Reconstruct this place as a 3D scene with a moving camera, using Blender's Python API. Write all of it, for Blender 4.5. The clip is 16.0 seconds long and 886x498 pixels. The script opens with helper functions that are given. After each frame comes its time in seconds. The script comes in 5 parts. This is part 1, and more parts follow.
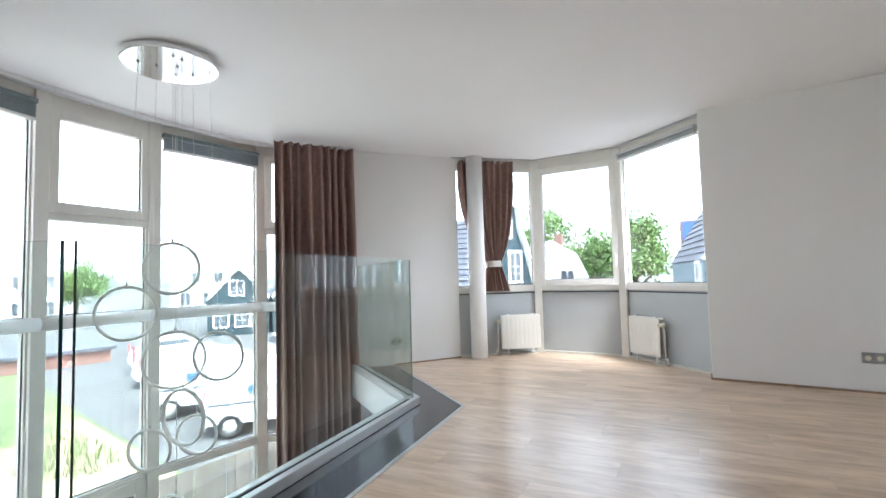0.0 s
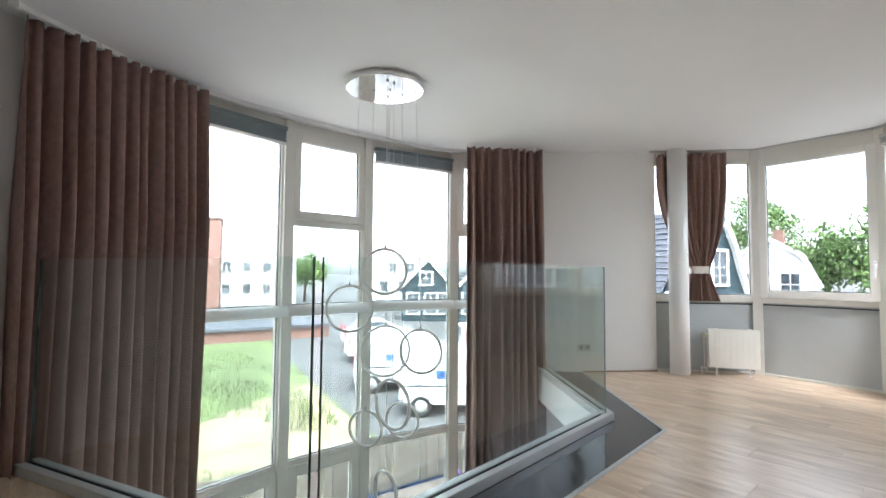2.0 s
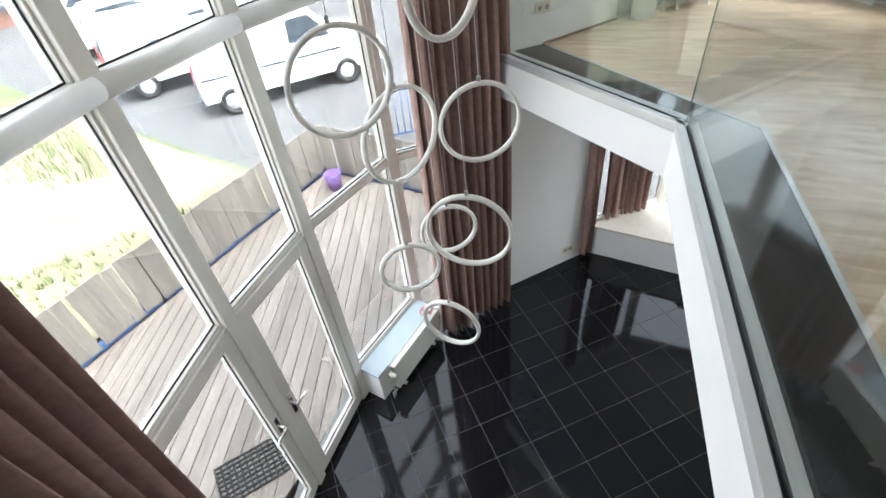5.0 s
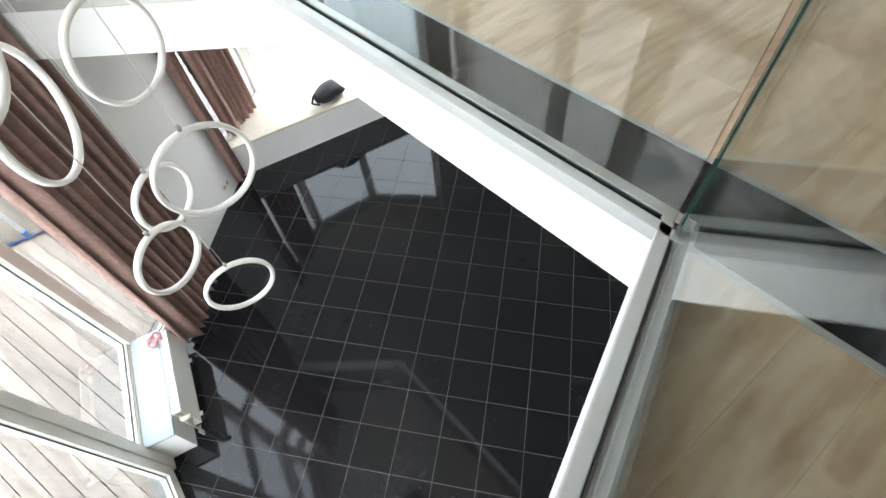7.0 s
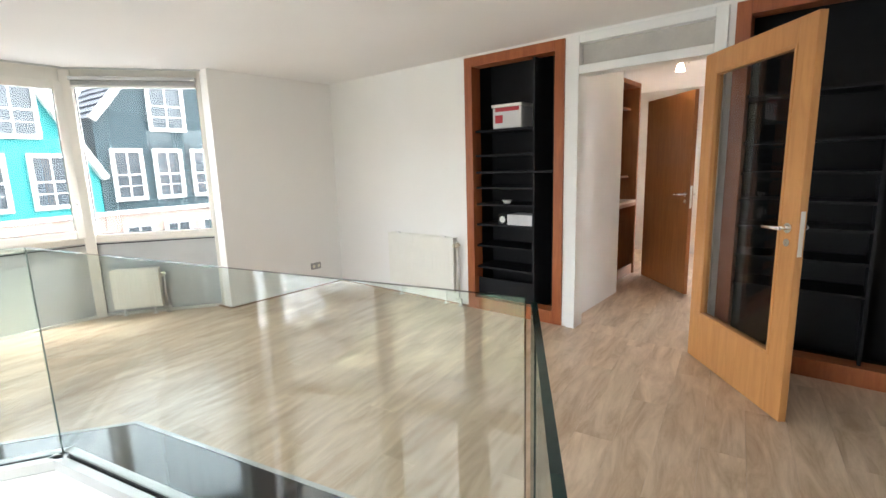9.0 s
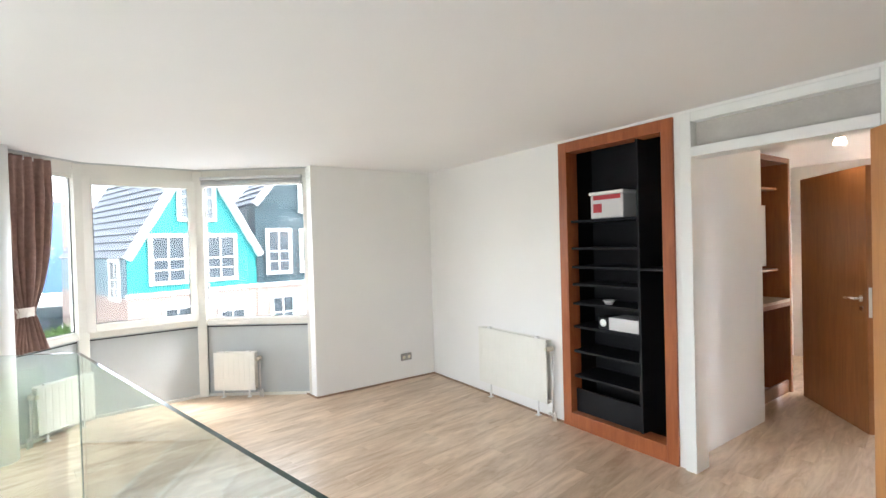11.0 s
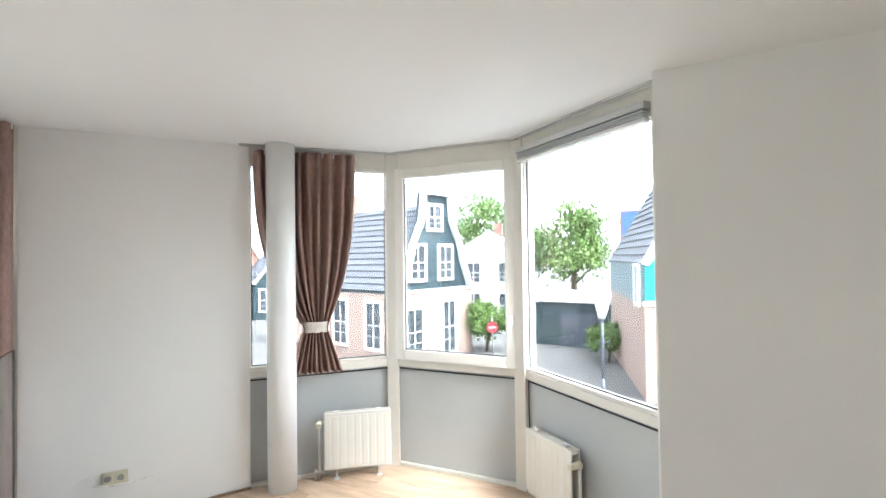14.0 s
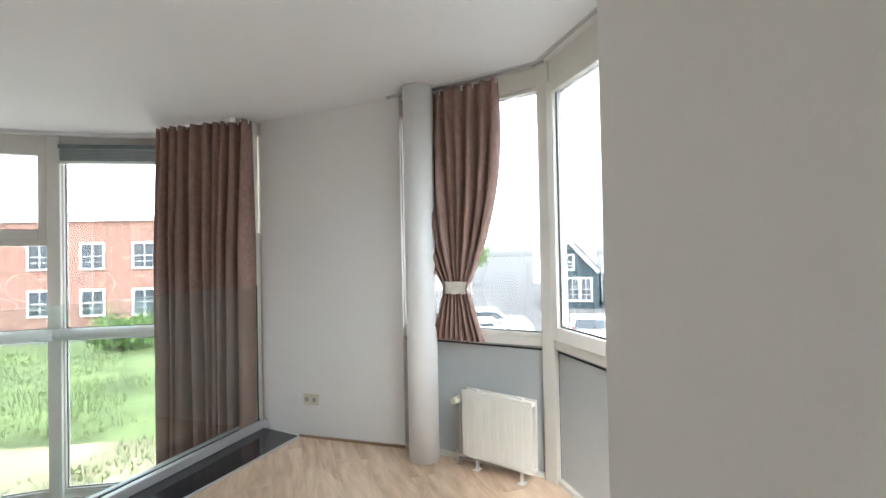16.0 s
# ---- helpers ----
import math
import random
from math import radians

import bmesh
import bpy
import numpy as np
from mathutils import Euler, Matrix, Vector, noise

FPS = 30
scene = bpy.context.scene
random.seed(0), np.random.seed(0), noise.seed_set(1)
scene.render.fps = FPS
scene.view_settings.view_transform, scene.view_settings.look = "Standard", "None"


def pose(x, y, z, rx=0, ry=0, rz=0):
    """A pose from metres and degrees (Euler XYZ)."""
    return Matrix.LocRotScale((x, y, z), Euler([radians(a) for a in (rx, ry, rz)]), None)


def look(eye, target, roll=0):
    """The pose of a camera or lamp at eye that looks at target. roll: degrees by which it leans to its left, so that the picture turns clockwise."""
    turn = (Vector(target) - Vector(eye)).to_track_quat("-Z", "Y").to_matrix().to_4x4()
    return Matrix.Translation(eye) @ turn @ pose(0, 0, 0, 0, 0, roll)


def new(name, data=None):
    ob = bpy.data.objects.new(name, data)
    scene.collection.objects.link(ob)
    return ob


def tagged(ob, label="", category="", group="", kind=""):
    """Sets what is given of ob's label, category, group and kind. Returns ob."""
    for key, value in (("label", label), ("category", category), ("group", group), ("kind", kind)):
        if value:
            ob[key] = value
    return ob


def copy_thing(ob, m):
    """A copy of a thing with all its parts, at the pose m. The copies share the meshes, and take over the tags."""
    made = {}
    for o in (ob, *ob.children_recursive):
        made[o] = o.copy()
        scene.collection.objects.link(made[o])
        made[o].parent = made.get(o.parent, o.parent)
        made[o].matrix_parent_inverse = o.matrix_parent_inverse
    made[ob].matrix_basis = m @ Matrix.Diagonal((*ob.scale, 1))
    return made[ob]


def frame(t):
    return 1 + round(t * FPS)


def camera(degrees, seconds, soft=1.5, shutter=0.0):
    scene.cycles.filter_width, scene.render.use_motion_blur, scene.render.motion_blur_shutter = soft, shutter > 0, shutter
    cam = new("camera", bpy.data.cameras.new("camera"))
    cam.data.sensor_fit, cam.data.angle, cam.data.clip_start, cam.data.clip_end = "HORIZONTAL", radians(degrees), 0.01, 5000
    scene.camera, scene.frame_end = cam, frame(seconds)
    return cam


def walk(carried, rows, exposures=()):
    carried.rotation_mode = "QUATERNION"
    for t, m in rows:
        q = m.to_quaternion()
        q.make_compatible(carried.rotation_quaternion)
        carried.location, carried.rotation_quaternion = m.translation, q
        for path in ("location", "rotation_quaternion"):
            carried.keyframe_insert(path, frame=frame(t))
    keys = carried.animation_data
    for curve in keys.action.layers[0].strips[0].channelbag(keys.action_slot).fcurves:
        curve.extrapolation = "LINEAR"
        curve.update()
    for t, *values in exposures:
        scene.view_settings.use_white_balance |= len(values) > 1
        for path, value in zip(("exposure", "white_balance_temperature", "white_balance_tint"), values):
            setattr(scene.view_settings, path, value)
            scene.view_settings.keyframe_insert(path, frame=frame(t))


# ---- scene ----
cam = camera(86.3, 16.0)
PATH = [
    (0, (4.12, 2.655, 0.953), (2.986, 4.299, 1.074), -1.6),
    (0.5, (4.122, 2.633, 0.997), (2.77, 4.102, 1.121), -1.4),
    (1, (4.114, 2.625, 1.006), (2.614, 3.942, 1.137), -1.1),
    (1.5, (4.101, 2.61, 1.021), (2.505, 3.811, 1.119), -0.4),
    (2, (4.04, 2.608, 1.041), (2.382, 3.722, 1.144), 0.5),
    (2.5, (3.819, 2.656, 1.138), (2.129, 3.725, 1.122), 0.8),
    (3, (3.477, 2.705, 1.337), (1.839, 3.82, 1.064), 0.2),
    (3.2, (3.346, 2.713, 1.397), (1.755, 3.863, 1.016), -0.2),
    (5.3, (1.70, 2.88, 1.275), (1.11, 4.14, -0.13), -8.4),
    (5.5, (1.608, 2.866, 1.269), (1.166, 4.114, -0.231), -9.3),
    (6, (1.39, 2.793, 1.261), (1.268, 3.907, -0.396), -10.0),
    (6.5, (1.355, 2.775, 1.234), (1.516, 3.807, -0.471), -10.7),
    (7, (1.397, 2.753, 1.228), (1.879, 3.798, -0.408), -6.6),
    (7.5, (1.491, 2.733, 1.243), (2.344, 3.88, -0.157), -3.2),
    (8, (1.468, 2.713, 1.331), (2.639, 3.94, 0.271), -1.2),
    (8.5, (1.438, 2.679, 1.383), (2.854, 3.916, 0.701), -1.6),
    (9, (1.409, 2.651, 1.417), (2.921, 3.913, 1.067), -1.7),
    (9.2, (1.4, 2.644, 1.426), (2.93, 3.909, 1.187), -1.7),
    (11.3, (2.021, 2.702, 1.58), (3.075, 4.402, 1.584), -1.5),
    (11.5, (2.019, 2.806, 1.54), (3.009, 4.544, 1.576), -1.5),
    (12, (2.436, 3.108, 1.494), (3.099, 4.994, 1.563), -1.5),
    (12.5, (2.835, 3.504, 1.521), (3.122, 5.483, 1.598), -1.5),
    (13, (3.189, 3.954, 1.556), (3.062, 5.948, 1.628), -1.3),
    (13.5, (3.55, 4.55, 1.593), (2.983, 6.467, 1.64), -1.0),
    (14, (3.822, 5.157, 1.588), (2.869, 6.915, 1.626), -0.8),
    (14.5, (4.003, 5.758, 1.576), (2.717, 7.29, 1.593), -0.7),
    (15, (4.184, 6.294, 1.558), (2.601, 7.516, 1.564), -0.9),
    (15.5, (4.253, 6.755, 1.483), (2.437, 7.592, 1.486), -1.1),
    (16, (4.276, 7.07, 1.302), (2.315, 7.464, 1.331), -1.2),
]
walk(cam, [(t, look(eye, target, roll)) for t, eye, target, roll in PATH],
     exposures=[(0.0, 5.25, 5650, 10), (1.0, 5.1, 5750, 10), (3.2, 4.9, 5900, 10), (5.5, 5.2, 6050, 10), (7.0, 5.65, 6150, 9), (9.0, 5.65, 6200, 9), (11.5, 5.8, 5950, 9), (12.5, 5.72, 5950, 9), (13.5, 5.5, 5950, 9), (14.5, 5.3, 5950, 9), (15.3, 4.95, 5950, 9), (16.0, 4.85, 6000, 9)])
FLOOR_TURN = 8


# ---- light ----
H, LOW, SLAB = 2.4, -2.7, -0.27
FAC = [(0.32, 6.40), (-0.32, 5.67), (-0.37, 4.62), (-0.24, 3.78), (0.12, 2.72), (0.86, 1.90)]
BAY = [(0.96, 7.42), (1.70, 8.245), (2.745, 8.32), (3.71, 7.622)]
world = bpy.data.worlds.new("overcast_sky")
scene.world = world
world.use_nodes = True
wn = world.node_tree
sky = wn.nodes.new("ShaderNodeTexSky")
sky.sky_type = 'NISHITA'
sky.sun_disc = False
sky.sun_elevation, sky.sun_rotation = radians(58), radians(105)
sky.air_density, sky.dust_density, sky.ozone_density = 1.0, 2.8, 1.0
sat = wn.nodes.new("ShaderNodeHueSaturation")
sat.inputs["Saturation"].default_value = 0.16
wn.links.new(sky.outputs[0], sat.inputs["Color"])
wn.links.new(sat.outputs[0], wn.nodes["Background"].inputs[0])
wn.nodes["Background"].inputs[1].default_value = 0.15
sun = new("sun", bpy.data.lights.new("sun", "SUN"))
sun.data.energy, sun.data.angle, sun.data.color = 0.5, radians(35), (1, 0.97, 0.93)
sun.matrix_world = look((12, -3.2, 20.0), (0, 0, 0))



def add_window_fill(p, q, z0, z1, watts):
    """Added lamp boosting the sky light in the opening from p to q, shining to the left of that line."""
    d, l = math.atan2(q[1] - p[1], q[0] - p[0]), math.hypot(q[0] - p[0], q[1] - p[1])
    ob = new("window_light", bpy.data.lights.new("window_light", "AREA"))
    ob.data.shape, ob.data.size, ob.data.size_y = 'RECTANGLE', l - 0.16, z1 - z0
    ob.data.energy, ob.data.color = watts, (0.97, 0.985, 1)
    mid = ((p[0] + q[0]) / 2 + 0.1 * math.sin(d), (p[1] + q[1]) / 2 - 0.1 * math.cos(d), (z0 + z1) / 2)
    ob.matrix_world = look(mid, (mid[0] - math.sin(d), mid[1] + math.cos(d), mid[2]))


# added fill on top of sky and sun, lifts the room against the outdoors
for a, b in zip(FAC[:4], FAC[1:5]):
    add_window_fill(a, b, -2.6, 2.25, 1.0)
for a, b in zip(BAY, BAY[1:]):
    add_window_fill(b, a, 0.85, 2.2, 0.2)


# ---- materials ----
def mat(name, color, rough=0.6, metal=0.0, var=0.12, scale=6.0, bump=0.0, bscale=60.0, spread=0.0, stretch=(1, 1, 1), spec=0.5):
    m = bpy.data.materials.new(name)
    m.use_nodes = True
    nt = m.node_tree
    p = nt.nodes["Principled BSDF"]
    p.inputs["Roughness"].default_value, p.inputs["Metallic"].default_value = rough, metal
    p.inputs["Specular IOR Level"].default_value = spec
    tc = nt.nodes.new("ShaderNodeTexCoord")
    mp = nt.nodes.new("ShaderNodeMapping")
    mp.inputs["Scale"].default_value = stretch
    nt.links.new(tc.outputs["Object"], mp.inputs[0])
    n1, n2 = nt.nodes.new("ShaderNodeTexNoise"), nt.nodes.new("ShaderNodeTexNoise")
    n1.inputs["Scale"].default_value, n2.inputs["Scale"].default_value = scale, bscale
    n1.inputs["Detail"].default_value = n2.inputs["Detail"].default_value = 4
    for n in (n1, n2):
        nt.links.new(mp.outputs[0], n.inputs["Vector"])
    ad = nt.nodes.new("ShaderNodeMath")
    ad.operation = 'MULTIPLY_ADD'
    ad.inputs[1].default_value = 0.35
    nt.links.new(n2.outputs["Fac"], ad.inputs[0])
    nt.links.new(n1.outputs["Fac"], ad.inputs[2])
    mr = nt.nodes.new("ShaderNodeMapRange")
    mr.inputs["From Min"].default_value, mr.inputs["From Max"].default_value = 0.35, 1.0
    mr.inputs["To Min"].default_value, mr.inputs["To Max"].default_value = 1 - var, 1 + var
    nt.links.new(ad.outputs[0], mr.inputs["Value"])
    val = mr.outputs[0]
    if spread:
        oi = nt.nodes.new("ShaderNodeObjectInfo")
        r = nt.nodes.new("ShaderNodeMapRange")
        r.inputs["To Min"].default_value, r.inputs["To Max"].default_value = 1 - spread, 1 + spread
        nt.links.new(oi.outputs["Random"], r.inputs["Value"])
        mu = nt.nodes.new("ShaderNodeMath")
        mu.operation = 'MULTIPLY'
        nt.links.new(val, mu.inputs[0])
        nt.links.new(r.outputs[0], mu.inputs[1])
        val = mu.outputs[0]
    hs = nt.nodes.new("ShaderNodeHueSaturation")
    hs.inputs["Color"].default_value = (*color, 1)
    nt.links.new(val, hs.inputs["Value"])
    nt.links.new(hs.outputs[0], p.inputs["Base Color"])
    if bump:
        b = nt.nodes.new("ShaderNodeBump")
        b.inputs["Strength"].default_value, b.inputs["Distance"].default_value = bump, 0.004
        nt.links.new(n2.outputs["Fac"], b.inputs["Height"])
        nt.links.new(b.outputs[0], p.inputs["Normal"])
    return m


def wood(name, a, b, rough=0.4, scale=1.0, turn=0.0, spread=0.1, axis="x"):
    """Streaky grain along one axis, with a tone for each board."""
    m = bpy.data.materials.new(name)
    m.use_nodes = True
    nt = m.node_tree
    p = nt.nodes["Principled BSDF"]
    p.inputs["Roughness"].default_value = rough
    tc = nt.nodes.new("ShaderNodeTexCoord")
    mp = nt.nodes.new("ShaderNodeMapping")
    mp0 = nt.nodes.new("ShaderNodeMapping")
    mp0.inputs["Rotation"].default_value = (0, 0, -radians(turn))
    nt.links.new(tc.outputs["Object"], mp0.inputs[0])
    nt.links.new(mp0.outputs[0], mp.inputs[0])
    mp.inputs["Scale"].default_value = {"x": (1.3, 7, 7), "y": (9, 0.9, 9), "z": (9, 9, 0.9)}[axis]
    oi = nt.nodes.new("ShaderNodeObjectInfo")
    sh = nt.nodes.new("ShaderNodeMath")
    sh.operation = 'MULTIPLY'
    sh.inputs[1].default_value = 40
    nt.links.new(oi.outputs["Random"], sh.inputs[0])
    nz = nt.nodes.new("ShaderNodeTexNoise")
    nz.noise_dimensions = '4D'
    nz.inputs["Scale"].default_value, nz.inputs["Detail"].default_value = scale, 8
    nz.inputs["Roughness"].default_value, nz.inputs["Distortion"].default_value = 0.65, 1.1
    nt.links.new(mp.outputs[0], nz.inputs["Vector"])
    nt.links.new(sh.outputs[0], nz.inputs["W"])
    ra = nt.nodes.new("ShaderNodeValToRGB")
    ra.color_ramp.elements[0].position, ra.color_ramp.elements[1].position = 0.33, 0.64
    ra.color_ramp.elements[0].color, ra.color_ramp.elements[1].color = (*b, 1), (*a, 1)
    nt.links.new(nz.outputs["Fac"], ra.inputs[0])
    r = nt.nodes.new("ShaderNodeMapRange")
    r.inputs["To Min"].default_value, r.inputs["To Max"].default_value = 1 - spread, 1 + spread
    nt.links.new(oi.outputs["Random"], r.inputs["Value"])
    hs = nt.nodes.new("ShaderNodeHueSaturation")
    nt.links.new(ra.outputs[0], hs.inputs["Color"])
    nt.links.new(r.outputs[0], hs.inputs["Value"])
    nt.links.new(hs.outputs[0], p.inputs["Base Color"])
    bu = nt.nodes.new("ShaderNodeBump")
    bu.inputs["Strength"].default_value, bu.inputs["Distance"].default_value = 0.12, 0.002
    nt.links.new(nz.outputs["Fac"], bu.inputs["Height"])
    nt.links.new(bu.outputs[0], p.inputs["Normal"])
    return m


def pane_glass(name, tint, gloss=1.0):
    m = bpy.data.materials.new(name)
    m.use_nodes = True
    nt = m.node_tree
    nt.nodes.remove(nt.nodes["Principled BSDF"])
    tr, gl = nt.nodes.new("ShaderNodeBsdfTransparent"), nt.nodes.new("ShaderNodeBsdfGlossy")
    tr.inputs[0].default_value = (*tint, 1)
    gl.inputs["Roughness"].default_value = 0.0
    fr, mx = nt.nodes.new("ShaderNodeLayerWeight"), nt.nodes.new("ShaderNodeMixShader")
    fr.inputs[0].default_value = 0.5
    pw, k = nt.nodes.new("ShaderNodeMath"), nt.nodes.new("ShaderNodeMath")
    pw.operation, k.operation = 'POWER', 'MULTIPLY_ADD'
    pw.inputs[1].default_value = 4.5
    k.inputs[1].default_value, k.inputs[2].default_value = 0.6, 0.04 * gloss
    nt.links.new(fr.outputs["Facing"], pw.inputs[0])
    nt.links.new(pw.outputs[0], k.inputs[0])
    nt.links.new(k.outputs[0], mx.inputs[0])
    nt.links.new(tr.outputs[0], mx.inputs[1])
    nt.links.new(gl.outputs[0], mx.inputs[2])
    nt.links.new(mx.outputs[0], nt.nodes["Material Output"].inputs[0])
    return m


def glow(name, color, power):
    m = bpy.data.materials.new(name)
    m.use_nodes = True
    p = m.node_tree.nodes["Principled BSDF"]
    p.inputs["Emission Color"].default_value, p.inputs["Emission Strength"].default_value = (*color, 1), power
    return m


PLASTER = mat("white_plaster", (0.84, 0.82, 0.79), 0.85, var=0.03, scale=1.2, bump=0.07, bscale=220)
CEIL = mat("ceiling_plaster", (0.85, 0.83, 0.81), 0.9, var=0.03, scale=0.8, bump=0.15, bscale=160)
FRAME = mat("cream_painted_frame", (0.74, 0.71, 0.64), 0.35, var=0.05, scale=3, bump=0.05, bscale=90)
WHITE = mat("white_enamel", (0.82, 0.81, 0.78), 0.3, var=0.03)
RADIATOR = mat("radiator_enamel", (0.80, 0.78, 0.71), 0.3, var=0.03)
PANELGREY = mat("pale_grey_panel", (0.49, 0.51, 0.505), 0.5, var=0.05, scale=2, bump=0.05)
SEAL = mat("black_seal", (0.02, 0.02, 0.022), 0.6)
LAMINATE = wood("oak_laminate", (0.75, 0.585, 0.43), (0.45, 0.30, 0.185), 0.3, 1.4, 0, 0.07)
GRANITE = mat("black_granite", (0.012, 0.012, 0.014), 0.08, var=0.5, scale=30, bscale=300)
TILE = mat("black_tile", (0.007, 0.007, 0.008), 0.05, var=0.5, scale=12, bump=0.015, bscale=150, spread=0.35, spec=0.4)
GROUT = mat("grey_grout", (0.19, 0.19, 0.185), 0.9, var=0.2, scale=20)
ALU = mat("brushed_aluminium", (0.55, 0.55, 0.54), 0.42, metal=0.6, var=0.06, scale=4, bscale=120)
CHROME = mat("polished_chrome", (0.86, 0.85, 0.83), 0.08, metal=1.0, var=0.03)
STEEL = mat("satin_steel", (0.72, 0.70, 0.67), 0.3, metal=0.85, var=0.05)
CURTAIN = mat("brown_curtain", (0.33, 0.215, 0.18), 0.9, var=0.22, scale=25, bump=0.3, bscale=400, spec=0.15)
TIE = mat("cream_tieback", (0.66, 0.60, 0.53), 0.9, var=0.1, scale=30)
CHERRY = wood("cherry_frame", (0.36, 0.11, 0.035), (0.25, 0.065, 0.02), 0.35, 2.5, 0, 0.06, "z")
BEECH = wood("beech_veneer", (0.52, 0.25, 0.085), (0.42, 0.185, 0.06), 0.32, 2.2, 0, 0.04, "z")
HALLWOOD = wood("reddish_veneer", (0.36, 0.14, 0.045), (0.26, 0.095, 0.03), 0.35, 2.2, 0, 0.04, "z")
BLACK = mat("black_board", (0.006, 0.006, 0.007), 0.6, var=0.3, scale=8, bump=0.05, spec=0.25)
PLASTIC = mat("clear_plastic_box", (0.62, 0.61, 0.6), 0.25, var=0.05)
RED = mat("red_print", (0.45, 0.03, 0.04), 0.4)
GREYPL = mat("grey_plastic", (0.32, 0.31, 0.29), 0.4)
CREAMPL = mat("cream_plastic", (0.66, 0.62, 0.48), 0.35)
BLINDGREY = mat("grey_blind", (0.17, 0.20, 0.20), 0.4, var=0.1)
WINGLASS = pane_glass("window_glass", (0.49, 0.50, 0.497), 1.0)
DOORGLASS = pane_glass("door_glass", (0.86, 0.87, 0.865), 0.9)
RAILGLASS = pane_glass("balustrade_glass", (0.93, 0.972, 0.955), 1.3)
GLASSEDGE = mat("glass_edge", (0.012, 0.038, 0.032), 0.1, var=0.2)
DARKGLASS = mat("dark_window", (0.05, 0.06, 0.07), 0.08, var=0.2)
# outdoors
LAWN = mat("dry_lawn", (0.11, 0.14, 0.05), 0.95, var=0.75, scale=0.5, bump=0.8, bscale=6)
SAND = mat("sandy_grass", (0.25, 0.215, 0.13), 0.95, var=0.6, scale=0.7, bump=0.5, bscale=12)
ASPHALT = mat("grey_paving", (0.10, 0.098, 0.095), 0.9, var=0.15, scale=0.6, bump=0.4, bscale=15)
DECK = wood("weathered_deck", (0.30, 0.255, 0.215), (0.17, 0.14, 0.115), 0.8, 2.0, 0, 0.15, "y")
FENCE = wood("weathered_fence", (0.27, 0.24, 0.20), (0.15, 0.13, 0.11), 0.85, 2.0, 0, 0.15, "z")
BLUE = mat("blue_paint", (0.05, 0.12, 0.30), 0.6)
BRICK = mat("red_brick", (0.23, 0.125, 0.095), 0.85, var=0.25, scale=2, bump=0.4, bscale=30)
PINKBRICK = mat("pale_brick", (0.29, 0.21, 0.175), 0.85, var=0.2, scale=2, bump=0.4, bscale=30)
TEAL = mat("teal_boards", (0.012, 0.20, 0.195), 0.6, var=0.1, scale=1, stretch=(0.3, 0.3, 8))
DARKGREEN = mat("dark_green_boards", (0.016, 0.036, 0.044), 0.6, var=0.15, scale=1, stretch=(0.3, 0.3, 8))
HOUSEWHITE = mat("house_white", (0.66, 0.655, 0.63), 0.7, var=0.05, scale=1)
SLATE = mat("slate_blue_boards", (0.10, 0.15, 0.17), 0.6, var=0.15, scale=1, stretch=(0.3, 0.3, 8))
ROOFGREY = mat("grey_roof_tiles", (0.085, 0.09, 0.105), 0.7, var=0.35, scale=4, bump=0.6, bscale=14)
ROOFRED = mat("red_roof_tiles", (0.33, 0.15, 0.09), 0.8, var=0.3, scale=4, bump=0.6, bscale=14)
CARWHITE = mat("white_car_paint", (0.80, 0.80, 0.80), 0.2, var=0.02)
CARDARK = mat("dark_car_paint", (0.06, 0.07, 0.09), 0.2, var=0.1)
RUBBER = mat("tyre_rubber", (0.02, 0.02, 0.02), 0.8)
LEAF = mat("leaf_green", (0.11, 0.18, 0.045), 0.7, var=0.5, scale=3, bscale=20)
BARK = mat("bark", (0.12, 0.09, 0.06), 0.9, var=0.3)


# ---- mesh tools ----
def box(bm, x0, y0, z0, x1, y1, z1, m=None, mi=0):
    vs = [bm.verts.new((x, y, z)) for z in (z0, z1) for x, y in ((x0, y0), (x1, y0), (x1, y1), (x0, y1))]
    if m is not None:
        for v in vs:
            v.co = m @ v.co
    fs = [bm.faces.new([vs[i] for i in q]) for q in ((3, 2, 1, 0), (4, 5, 6, 7), (0, 1, 5, 4), (1, 2, 6, 5), (2, 3, 7, 6), (3, 0, 4, 7))]
    for f in fs:
        f.material_index = mi
    return fs


def prism(bm, pts, z0, z1, mi=0):
    lo, hi = [bm.verts.new((x, y, z0)) for x, y in pts], [bm.verts.new((x, y, z1)) for x, y in pts]
    n = len(pts)
    fs = [bm.faces.new(lo[::-1]), bm.faces.new(hi)]
    fs += [bm.faces.new((lo[i], lo[(i + 1) % n], hi[(i + 1) % n], hi[i])) for i in range(n)]
    for f in fs:
        f.material_index = mi
    bmesh.ops.recalc_face_normals(bm, faces=fs)
    return fs


def rod(bm, a, b, r, n=12, r2=None):
    a, b = Vector(a), Vector(b)
    q = (b - a).to_track_quat("Z", "Y").to_matrix()
    r2 = r if r2 is None else r2
    rings = [[bm.verts.new(p + q @ Vector((rr * math.cos(2 * math.pi * i / n), rr * math.sin(2 * math.pi * i / n), 0))) for i in range(n)] for p, rr in ((a, r), (b, r2))]
    for i in range(n):
        f = bm.faces.new((rings[0][i], rings[0][(i + 1) % n], rings[1][(i + 1) % n], rings[1][i]))
        f.smooth = True
    bm.faces.new(rings[0][::-1]), bm.faces.new(rings[1])


def tube(bm, pts, r, n=10):
    for a, b in zip(pts, pts[1:]):
        rod(bm, a, b, r, n)


